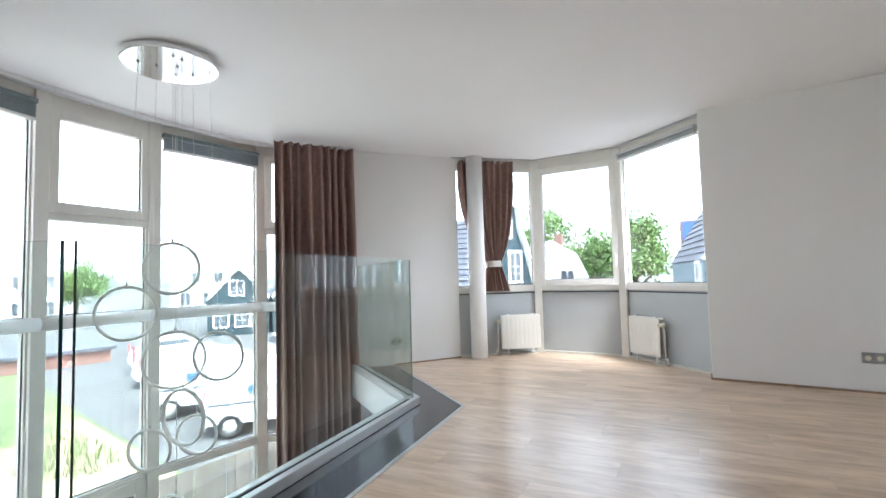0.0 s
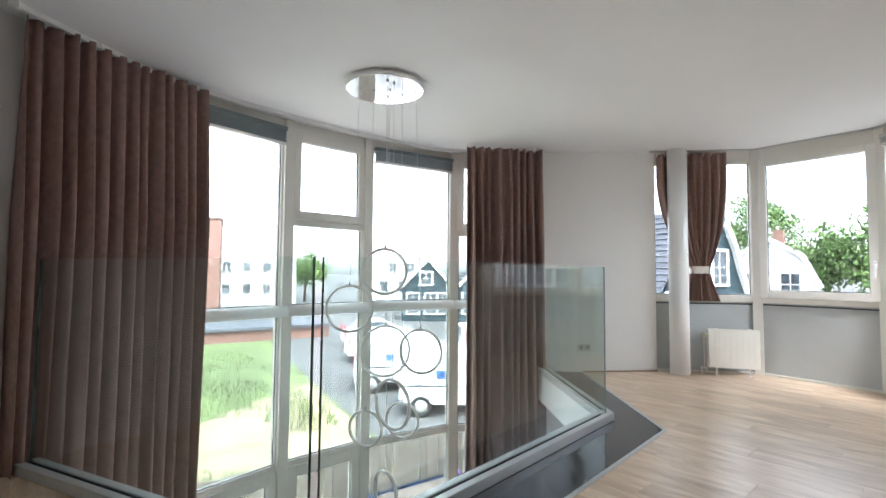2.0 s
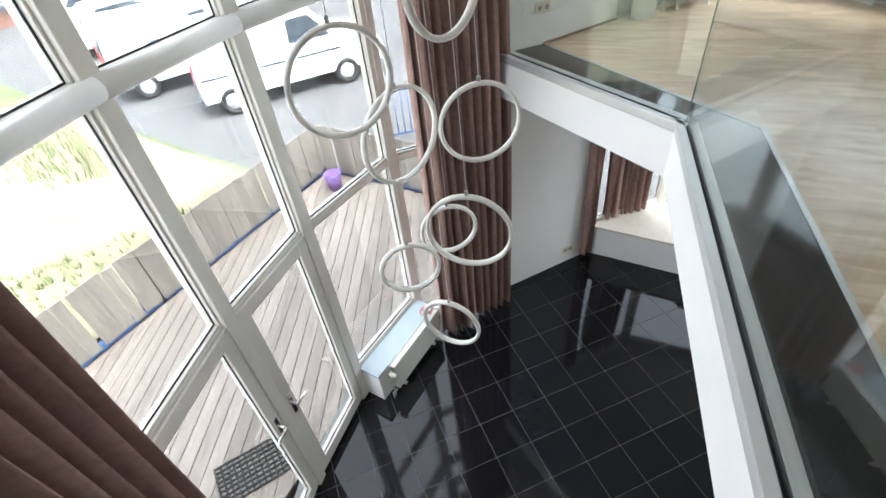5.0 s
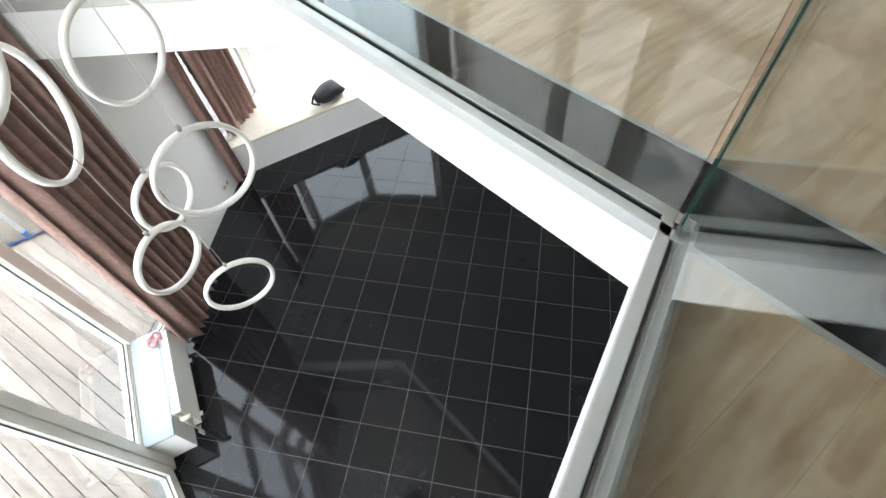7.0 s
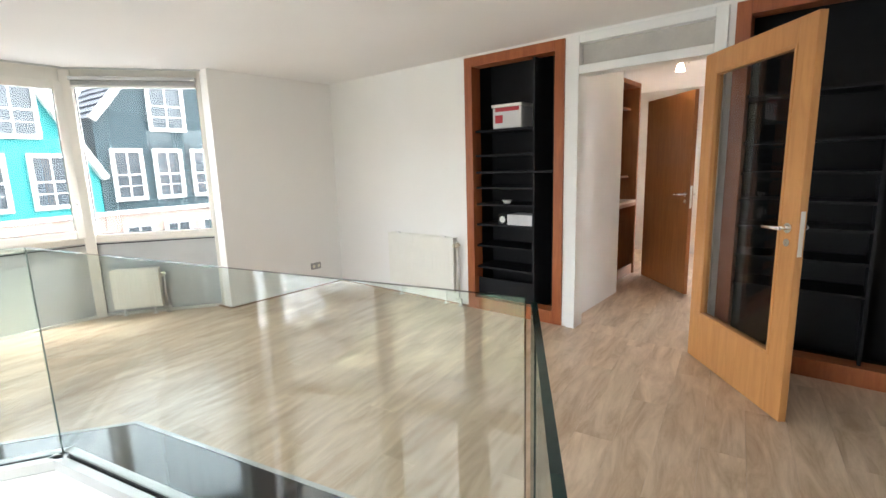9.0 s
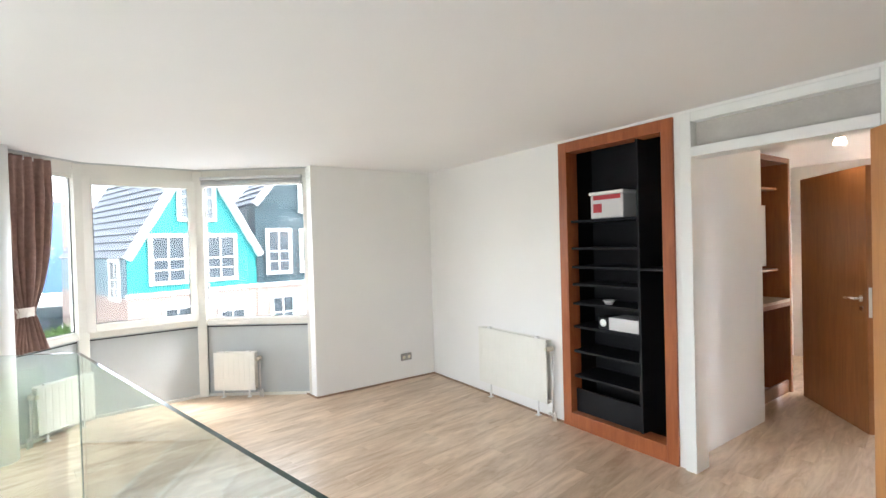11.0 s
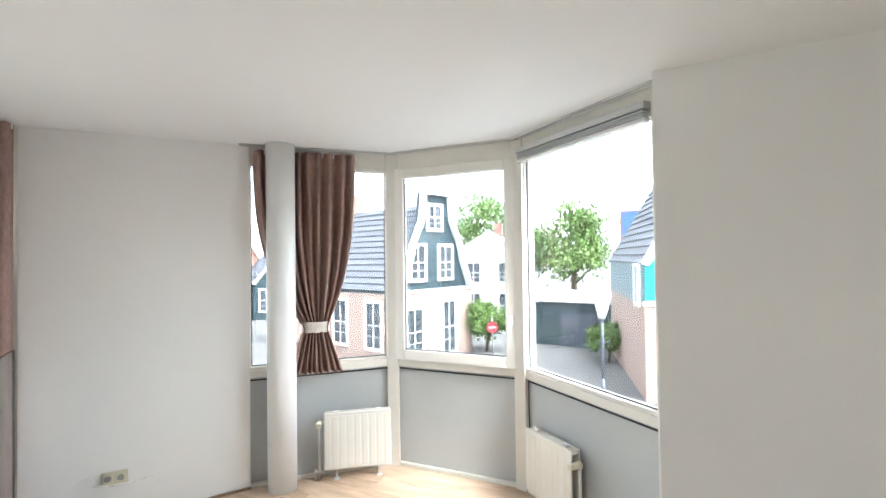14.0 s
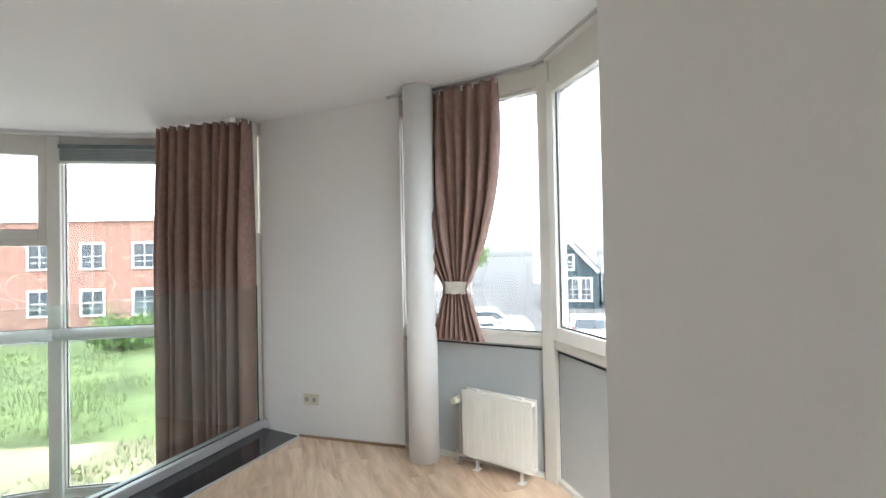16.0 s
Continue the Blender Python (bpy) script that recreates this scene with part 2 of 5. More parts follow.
def torus(bm, m, R, r, n=40, k=8):
    vs = [[bm.verts.new(m @ Vector(((R + r * math.cos(b)) * math.cos(a), (R + r * math.cos(b)) * math.sin(a), 1.6 * r * math.sin(b))))
           for b in (2 * math.pi * j / k for j in range(k))] for a in (2 * math.pi * i / n for i in range(n))]
    for i in range(n):
        for j in range(k):
            f = bm.faces.new((vs[i][j], vs[(i + 1) % n][j], vs[(i + 1) % n][(j + 1) % k], vs[i][(j + 1) % k]))
            f.smooth = True


def make(name, bm, mats, parent=None, bevel=0.0, at=None):
    me = bpy.data.meshes.new(name)
    bm.to_mesh(me)
    bm.free()
    for m in (mats if isinstance(mats, (list, tuple)) else [mats]):
        me.materials.append(m)
    ob = new(name, me)
    if parent:
        ob.parent = parent
    if at is not None:
        ob.matrix_basis = at
    if bevel:
        b = ob.modifiers.new("edge", "BEVEL")
        b.width, b.segments, b.limit_method = bevel, 2, 'ANGLE'
    return ob


def boxes(name, rows, mats, parent=None, bevel=0.0, at=None):
    bm = bmesh.new()
    for r in rows:
        box(bm, *r)
    return make(name, bm, mats, parent, bevel, at)


def thing(name, m, label, category, group="", kind=""):
    ob = new(name)
    ob.matrix_basis = m
    return tagged(ob, label, category, group, kind)


def along(p, q, z=0.0):
    """Frame with x from p to q, y to its left, z up; and the length."""
    d = math.atan2(q[1] - p[1], q[0] - p[0])
    return Matrix.Translation((p[0], p[1], z)) @ Matrix.Rotation(d, 4, "Z"), math.hypot(q[0] - p[0], q[1] - p[1])


def clip(poly, inside, cut):
    out = []
    for a, b in zip(poly, poly[1:] + poly[:1]):
        if inside(a):
            out.append(a)
        if inside(a) != inside(b):
            out.append(cut(a, b))
    return out


def clip_rect(poly, x0, y0, x1, y1):
    for k, v, s in ((0, x0, 1), (0, x1, -1), (1, y0, 1), (1, y1, -1)):
        if len(poly) < 3:
            return []

        def cut(a, b):
            t = (v - a[k]) / (b[k] - a[k])
            return (a[0] + t * (b[0] - a[0]), a[1] + t * (b[1] - a[1]))
        poly = clip(poly, lambda p: (p[k] - v) * s >= 0, cut)
    clean = []
    for p in poly:
        if not clean or math.hypot(p[0] - clean[-1][0], p[1] - clean[-1][1]) > 1e-4:
            clean.append(p)
    if len(clean) > 1 and math.hypot(clean[0][0] - clean[-1][0], clean[0][1] - clean[-1][1]) < 1e-4:
        clean.pop()
    return clean if len(clean) > 2 else []


def turned(poly, a):
    c, s = math.cos(a), math.sin(a)
    return [(x * c - y * s, x * s + y * c) for x, y in poly]


# ---- plan ----
EAST, NORTH, SOUTH = 5.11, 7.43, 0.9
GW, GF, GB, GE = (0.36, 6.37), (1.83, 5.51), (2.38, 3.185), (0.80, 2.237)
SW, SF, SB, SI = (0.64, 6.70), (2.195, 5.657), (3.30, 0.9), (2.88, 0.9)
SOUTHW = (1.94, 0.9)


def wall(name, p, q, z0, z1, thick, label="smooth white plastered wall", material=None):
    m, l = along(p, q)
    ob = boxes(name, [(0, -thick, z0, l, 0, z1, m)], material or PLASTER)
    return tagged(ob, label, "wall", kind="structure")


# inner face lies to the left of p to q
wall("wall_northwest", (1.04, NORTH), (0.32, 6.40), LOW, H, 0.25)
wall("wall_southwest", (0.86, 1.90), SOUTHW, LOW, H, 0.25)
wall("wall_south", SOUTHW, (EAST + 0.4, SOUTH), LOW, H, 0.25)
wall("wall_north", (EAST + 0.25, NORTH), (3.655, NORTH), LOW, H, 0.25)
bm = bmesh.new()
box(bm, 0.70, NORTH + 0.002, LOW, 0.93, 7.47, H)
make("wall_reveal", bm, PLASTER)
tagged(bpy.data.objects["wall_reveal"], "white plastered reveal beside the bay", "wall", kind="structure")

# east wall with openings for the two bookcases and the hall door
B1, DR, B2 = (4.41, 5.41), (3.28, 4.36), (1.7, 3.24)
bm = bmesh.new()
for y0, y1, z0, z1 in ((B1[1], NORTH + 0.25, 0, H), (DR[1], B1[0], 0, H), (B2[1], DR[0], 0, H), (SOUTH, B2[0], 0, H),
                       (B1[0], B1[1], 2.375, H), (DR[0], DR[1], 2.375, H), (B2[0], B2[1], 2.375, H)):
    box(bm, EAST, y0, z0, EAST + 0.12, y1, z1)
tagged(make("wall_east", bm, PLASTER), "smooth white plastered wall with a doorway", "wall", kind="structure")
wall("wall_east_lower", (EAST, SOUTH), (EAST, NORTH), LOW, SLAB, 0.2)

# ceilings
ROOM = [(0.86, 1.90), SOUTHW, (EAST, SOUTH), (EAST, NORTH), (3.655, NORTH), BAY[3], BAY[2], BAY[1], BAY[0], (1.04, NORTH)] + FAC[:-1]
OUT = [(0.74, 1.78), (1.8, 0.65), (5.36, 0.65), (5.36, 7.7), (3.78, 7.78), (2.79, 8.45), (1.64, 8.37), (0.9, 7.6), (0.2, 6.5), (-0.45, 5.73), (-0.5, 4.6), (-0.36, 3.72), (0.0, 2.64)]
bm = bmesh.new()
prism(bm, OUT, H, H + 0.3)
tagged(make("ceiling", bm, CEIL), "flat white plastered ceiling", "ceiling", kind="structure")

# slab between the storeys, with the void left open
UPPER = [GE, SOUTHW, (EAST, SOUTH), (EAST, NORTH), (3.655, NORTH), BAY[3], BAY[2], BAY[1], BAY[0], (1.04, NORTH), GW, GF, GB]
UPPER[0:1] = [GE, (0.86, 1.90)]
bm = bmesh.new()
prism(bm, UPPER, SLAB, -0.012)
tagged(make("floor_slab", bm, PLASTER), "white painted floor slab round the void", "floor", kind="structure")

# black granite border of the void
bm = bmesh.new()
for q in ([GW, GF, SF, SW], [GF, GB, SI, SB, SF]):
    prism(bm, q, -0.011, 0.001)
bmesh.ops.remove_doubles(bm, verts=bm.verts, dist=0.0005)
tagged(make("granite_border", bm, GRANITE), "polished black granite border along the void", "floor border", kind="structure")
bm = bmesh.new()
for a, b in ((SW, SF), (SF, SB), (GB, SI)):
    m, l = along(a, b)
    box(bm, 0, -0.012, -0.01, l, 0.012, 0.004, m)
tagged(make("trim_border", bm, ALU), "thin metal strip between granite and laminate", "trim", kind="structure")

# skirting
bm = bmesh.new()
for a, b in (((EAST, NORTH), (3.655, NORTH)), ((EAST, B1[1]), (EAST, NORTH)), ((1.04, NORTH), SW), (BAY[3], BAY[2]), (BAY[2], BAY[1]), (BAY[1], BAY[0]), ((3.655, NORTH), (3.63, 7.64))):
    m, l = along(a, b)
    box(bm, 0, 0.001, 0, l, 0.014, 0.016, m)
tagged(make("baseboard", bm, wood("skirting_wood", (0.34, 0.23, 0.15), (0.24, 0.15, 0.09), 0.5)), "thin brown wooden floor bead", "baseboard", kind="structure")


# ---- windows ----
def window_bay(name, p, q, cells, frame_t, label, post=True, depth=0.10):
    """Glazed bay between two posts; cells: (z0, z1, kind); kind: pane, sash, panel, door. The room lies to the left of p to q."""
    m, l = along(p, q)
    w = thing(name, m, label, "window", "glazed bays", "structure")
    fb, gb, pb, sb = bmesh.new(), bmesh.new(), bmesh.new(), bmesh.new()
    e = 0.045
    for z0, z1, k in cells:
        t = {"pane": 0.022, "sash": 0.075, "panel": 0.02, "door": 0.10}[k]
        x0, x1 = e, l - e
        box(fb, x0, -depth / 2, z0 - 0.03, x1, depth / 2 - 0.01, z0 + 0.025)
        y = 0.02 if k in ("sash", "door") else 0.0
        if k != "panel":
            for r in ((x0, z0 + .025, x0 + t, z1), (x1 - t, z0 + .025, x1, z1), (x0 + t, z1 - t, x1 - t, z1), (x0 + t, z0 + .025, x1 - t, z0 + .025 + t)):
                box(fb, r[0], -0.03 + y, r[1], r[2], 0.035 + y, r[3])
            box(gb, x0 + t - .005, -0.005 + y, z0 + .02 + t, x1 - t + .005, 0.005 + y, z1 - t + .005)
            for r in ((x0 + t, z0 + .025 + t, x0 + t + .007, z1 - t), (x1 - t - .007, z0 + .025 + t, x1 - t, z1 - t), (x0 + t, z0 + .025 + t, x1 - t, z0 + .033 + t)):
                box(sb, r[0], 0.006 + y, r[1], r[2], 0.012 + y, r[3])
        else:
            box(pb, x0 + .008, -0.03, z0 + .02, x1 - .008, 0.012, z1 + .0)
            for r in ((x0, z0 + .025, x0 + .01, z1), (x1 - .01, z0 + .025, x1, z1), (x0, z1 - .035, x1, z1 - .025)):
                box(sb, r[0], -0.01, r[1], r[2], 0.016, r[3])
    top = cells[-1][1]
    box(fb, e, -depth / 2, top, l - e, depth / 2 - 0.01, top + frame_t)
    make("frame", fb, FRAME, w, 0.004)
    g = make("glass_pane", gb, WINGLASS, w)
    g.visible_shadow = False
    if len(pb.verts):
        make("panel", pb, PANELGREY, w, 0.003)
    make("seal", sb, SEAL, w)
    return w


def post(p, z0, z1, d=0.0, r=0.05):
    bm = bmesh.new()
    box(bm, -r, -0.07, z0, r, 0.07, z1)
    ob = make("window_post", bm, FRAME, None, 0.006, Matrix.Translation((p[0], p[1], 0)) @ Matrix.Rotation(d, 4, "Z"))
    return tagged(ob, "cream painted upright window post", "post", "window posts", "structure")


HEAD = 2.30
fl = "cream framed two-storey glazing"
window_bay("window_1", FAC[0], FAC[1], [(LOW + .03, -0.66, "pane"), (-0.66, 0.70, "pane"), (0.70, 1.49, "pane"), (1.49, HEAD, "sash")], 0.1, fl)
window_bay("window_2", FAC[1], FAC[2], [(-2.33, -0.66, "pane"), (-0.66, 0.70, "pane"), (0.70, HEAD, "pane")], 0.1, fl)
window_bay("window_3", FAC[2], FAC[3], [(LOW + .03, -0.66, "door"), (-0.66, 0.70, "pane"), (0.70, 1.49, "pane"), (1.49, HEAD, "sash")], 0.1, fl + " with a glazed door")
window_bay("window_4", FAC[3], FAC[4], [(LOW + .03, -0.66, "door"), (-0.66, 0.70, "pane"), (0.70, HEAD, "pane")], 0.1, fl + " with a glazed door")
wall("wall_west", FAC[4], FAC[5], LOW, H, 0.25)
for i, p in enumerate(FAC[:5]):
    a, b = FAC[max(i - 1, 0)], FAC[min(i + 1, len(FAC) - 1)]
    out = 0.09 if i == 0 else 0.0
    post((p[0] - out, p[1] + 0.4 * out), LOW, H, math.atan2(b[1] - a[1], b[0] - a[0]))
bl = "cream framed bay window over a grey panel"
window_bay("window_6", BAY[1], BAY[0], [(0.0, 0.77, "panel"), (0.79, HEAD - .02, "pane")], 0.12, bl)
window_bay("window_7", BAY[2], BAY[1], [(0.0, 0.77, "panel"), (0.79, HEAD - .02, "sash")], 0.12, bl)
window_bay("window_8", BAY[3], BAY[2], [(0.0, 0.77, "panel"), (0.79, HEAD - .02, "pane")], 0.12, bl)
for i in range(3):
    window_bay("window_%d" % (9 + i), BAY[i + 1], BAY[i], [(-2.26, -0.5, "pane")], 0.25, "cream framed lower bay window")
for i, p in enumerate(BAY):
    a, b = BAY[max(i - 1, 0)], BAY[min(i + 1, 3)]
    out = 0.13 if i == 0 else 0.0
    post((p[0] - out, p[1]), LOW, H, math.atan2(b[1] - a[1], b[0] - a[0]), 0.045)


def sash_handle(m):
    t = new("handle")
    t.parent, t.matrix_basis = bpy.data.objects["window_7"], m
    boxes("plate", [(-0.014, 0, -0.035, 0.014, 0.008, 0.035)], WHITE, t, 0.003)
    boxes("lever", [(-0.01, 0.008, -0.008, 0.01, 0.045, 0.008), (-0.01, 0.03, -0.12, 0.01, 0.045, 0.008)], WHITE, t, 0.004)


sash_handle(Matrix.Translation((0.08, 0.055, 1.15)))

# round white cross rail in the glazing
bm = bmesh.new()
for a, b in zip(FAC[:5], FAC[1:5]):
    m, l = along(a, b)
    rod(bm, m @ Vector((0.12 if a == FAC[0] else -0.02, 0.06, 0.70)), m @ Vector((l + 0.02, 0.06, 0.70)), 0.05, 16)
tagged(make("facade_rail", bm, WHITE), "thick round white rail across the tall glazing", "rail", kind="structure")

# curtain rail on the ceiling
bm = bmesh.new()
inner = []
for i, p in enumerate(FAC):
    c = Vector((1.3, 4.3))
    d = (c - Vector(p)).normalized()
    inner.append((p[0] + d.x * 0.2, p[1] + d.y * 0.2))
fine = []
for i in range(len(inner) - 1):
    p0, p1, p2, p3 = (Vector(inner[max(0, min(len(inner) - 1, i + k))]) for k in (-1, 0, 1, 2))
    for s in range(6):
        t = s / 6
        fine.append(0.5 * (2 * p1 + (p2 - p0) * t + (2 * p0 - 5 * p1 + 4 * p2 - p3) * t * t + (3 * p1 - p0 - 3 * p2 + p3) * t ** 3))
fine.append(Vector(inner[-1]))
for a, b in zip(fine, fine[1:]):
    m, l = along(a, b)
    box(bm, -0.004, -0.016, H - 0.03, l + 0.004, 0.016, H, m)
for p in fine[::3]:
    box(bm, p.x - .02, p.y - .02, H - 0.036, p.x + .02, p.y + .02, H - .001)
tagged(make("curtain_rail", bm, WHITE), "curved white metal curtain rail on the ceiling", "curtain rail")
bm = bmesh.new()
for a, b in zip(BAY, BAY[1:]):
    m, l = along(a, b)
    box(bm, 0.0, -0.115, H - 0.014, l, -0.10, H, m)
tagged(make("curtain_rail", bm, ALU), "thin grey curtain rail above the bay", "curtain rail")


def blind(p, q, z, n=8, cloth=None):
    m, l = along(p, q)
    t = thing("window_blind", m @ Matrix.Translation((0, 0, z)), "grey slatted blind pulled up under the head", "blind", "blinds")
    boxes("headrail", [(0.06, 0.045, 0.012 * n + 0.004, l - 0.06, 0.10, 0.012 * n + 0.04)], cloth or BLINDGREY, t, 0.004)
    boxes("slat", [(0.07, 0.05, 0.012 * i, l - 0.07, 0.095, 0.012 * i + 0.006) for i in range(n)], cloth or BLINDGREY, t)
    boxes("bottom_rail", [(0.065, 0.05, -0.025, l - 0.065, 0.097, -0.004)], STEEL, t, 0.004)


blind(FAC[1], FAC[2], 2.18)
blind(FAC[3], FAC[4], 2.18)
blind(BAY[3], BAY[2], 2.25, 3, ALU)


# ---- balustrade ----
def glass_panel(p, q, z0, z1, gap0, gap1):
    """Pane from p to q; a gap at an end leaves that edge polished and dark."""
    m, l = along(p, q)
    bm = bmesh.new()
    fs = box(bm, gap0, -0.007, z0, l - gap1, 0.007, z1)
    bm.normal_update()
    for f in fs:
        dark = abs(f.normal.z) > 0.5 or (f.normal.x < -0.5 and gap0 > 0.01) or (f.normal.x > 0.5 and gap1 > 0.01)
        f.material_index = 1 if dark else 0
    return m, bm


bal = thing("balustrade", Matrix.Identity(4), "frameless glass balustrade in a grey metal shoe round the void", "balustrade")
RUNS = ((GW, GF, 0.012, 0.001), (GF, GB, 0.001, 0.02), (GB, GE, 0.02, 0.012))
for a, b, g0, g1 in RUNS:
    m, bm = glass_panel(a, b, -0.05, 1.098, g0, g1)
    g = make("glass_panel", bm, [RAILGLASS, GLASSEDGE], bal, 0, m)
    g.visible_shadow = False
bm = bmesh.new()
for a, b, g0, g1 in RUNS:
    m, l = along(a, b)
    for y0, y1 in ((-0.055, -0.012), (0.012, 0.055)):
        box(bm, -0.03, y0, 0.002, l + 0.03, y1, 0.058, m)
for p in (GF, GB):
    box(bm, p[0] - 0.04, p[1] - 0.04, 0.002, p[0] + 0.04, p[1] + 0.04, 0.05)
make("shoe", bm, ALU, bal, 0.004)
bm = bmesh.new()
for a, b, g0, g1 in RUNS:
    m, l = along(a, b)
    for y0, y1 in ((-0.0118, -0.0072), (0.0072, 0.0118)):
        box(bm, -0.01, y0, -0.03, l + 0.01, y1, 0.053, m)
make("gasket", bm, SEAL, bal)
boxes("joint", [(GF[0] - 0.003, GF[1] - 0.003, 0.055, GF[0] + 0.003, GF[1] + 0.003, 1.097)], mat("grey_silicone", (0.10, 0.13, 0.12), 0.4), bal)
# white fascia of the void
bm = bmesh.new()
for a, b, g0, g1 in RUNS:
    m, l = along(a, b)
    box(bm, -0.02, -0.053, SLAB - 0.01, l + 0.02, -0.002, 0.0, m)
tagged(make("fascia", bm, WHITE), "white painted edge board of the void", "fascia", kind="structure")


# ---- column, radiators, sockets ----
bm = bmesh.new()
rod(bm, (1.242, 7.53, 0), (1.242, 7.53, H), 0.098, 40)
tagged(make("column", bm, WHITE), "round white painted column by the bay", "column", kind="structure")


def radiator(m, w, h, label, z=0.08, d=0.07, right=True):
    t = thing("radiator", m, label, "radiator", "radiators")
    bm = bmesh.new()
    n = max(3, round(w / 0.055))
    s = w / n
    for i in range(n):
        for y0, y1 in ((0.0, 0.012), (d - 0.012, d)):
            box(bm, i * s + 0.006, y0, z + 0.02, (i + 1) * s - 0.006, y1, z + h - 0.02)
    for y0, y1 in ((0.002, 0.010), (d - 0.010, d - 0.002)):
        box(bm, 0, y0, z, w, y1, z + h)
    for zz in (z, z + h - 0.03):
        box(bm, 0.004, 0.012, zz, w - 0.004, d - 0.012, zz + 0.022)
    make("body", bm, RADIATOR, t, 0.004)
    bm = bmesh.new()
    for x in (0.12 * w + 0.03, 0.88 * w - 0.03):
        box(bm, x - 0.02, 0.01, 0.0, x + 0.02, d - 0.01, 0.006)
        box(bm, x - 0.008, d / 2 - 0.008, 0.0, x + 0.008, d / 2 + 0.008, z)
        box(bm, x - 0.02, 0.02, z + h - 0.004, x + 0.02, d - 0.02, z + h + 0.008)
    make("foot", bm, WHITE, t, 0.002)
    bm = bmesh.new()
    x = w if right else 0.0
    e = 1 if right else -1
    rod(bm, (x, d / 2, z + h - 0.07), (x + e * 0.045, d / 2, z + h - 0.07), 0.014)
    rod(bm, (x + e * 0.035, d / 2, z + h - 0.07), (x + e * 0.035, d / 2, 0.0), 0.008)
    rod(bm, (x, d / 2, 0.06), (x + e * 0.06, d / 2, 0.06), 0.012)
    rod(bm, (x + e * 0.06, d / 2, 0.08), (x + e * 0.06, d / 2, 0.0), 0.010)
    make("pipe", bm, STEEL, t)
    bm = bmesh.new()
    rod(bm, (x + e * 0.035, d / 2, z + h - 0.07), (x + e * 0.035, d / 2 - 0.075, z + h - 0.07), 0.023, 16, 0.019)
    make("valve", bm, CREAMPL, t)
    return t


rl = "white panel radiator on feet below the bay window"
# local y points to the wall
d1 = math.atan2(BAY[1][1] - BAY[0][1], BAY[1][0] - BAY[0][0])
radiator(Matrix.Translation((1.435, 7.735, 0)) @ Matrix.Rotation(math.atan2(8.06 - 7.747, 1.797 - 1.428), 4, "Z"), 0.48, 0.40, rl, right=False)
radiator(Matrix.Translation((2.80, 8.13, 0)) @ Matrix.Rotation(math.atan2(BAY[3][1] - BAY[2][1], BAY[3][0] - BAY[2][0]), 4, "Z"), 0.44, 0.40, rl)
radiator(Matrix.Translation((5.03, 6.47, 0)) @ Matrix.Rotation(-math.pi / 2, 4, "Z"), 0.93, 0.56, "white panel radiator on the plaster wall", z=0.14)


def socket(m, material, label, holes=2):
    t = thing("wall_socket", m, label, "socket", "wall sockets")
    boxes("plate", [(-0.07, -0.012, -0.04, 0.07, 0, 0.04)], material, t, 0.004)
    boxes("insert", [(x - 0.026, -0.016, -0.027, x + 0.026, -0.011, 0.027) for x in (-0.034, 0.034)], material, t, 0.003)
    bm = bmesh.new()
    for x in (-0.034, 0.034):
        rod(bm, (x, -0.0162, 0), (x, -0.0175, 0), 0.019, 20)
    make("opening", bm, GREYPL if material is CREAMPL else CREAMPL, t)


socket(pose(4.72, NORTH - 0.001, 0.262), GREYPL, "grey double wall socket above the floor")
mw, lw = along((0.32, 6.40), (1.04, NORTH))
socket(mw @ pose(0.47, -0.001, 0.25), CREAMPL, "cream double wall socket with a cable")
bm = bmesh.new()
tube(bm, [mw @ Vector((0.36, -0.006, 0.22)), mw @ Vector((0.44, -0.012, 0.205)), mw @ Vector((0.56, -0.010, 0.205)), mw @ Vector((0.62, -0.006, 0.213)), mw @ Vector((0.68, -0.004, 0.215))], 0.005, 8)
tagged(make("cable", bm, WHITE), "thin white loose cable along the wall", "cable")
bm = bmesh.new()
rod(bm, mw @ Vector((0.32, 0.0, 0.235)), mw @ Vector((0.32, -0.006, 0.235)), 0.045, 24)
tagged(make("blank_wall_plate", bm, WHITE), "round white blank cap on the wall", "cap")


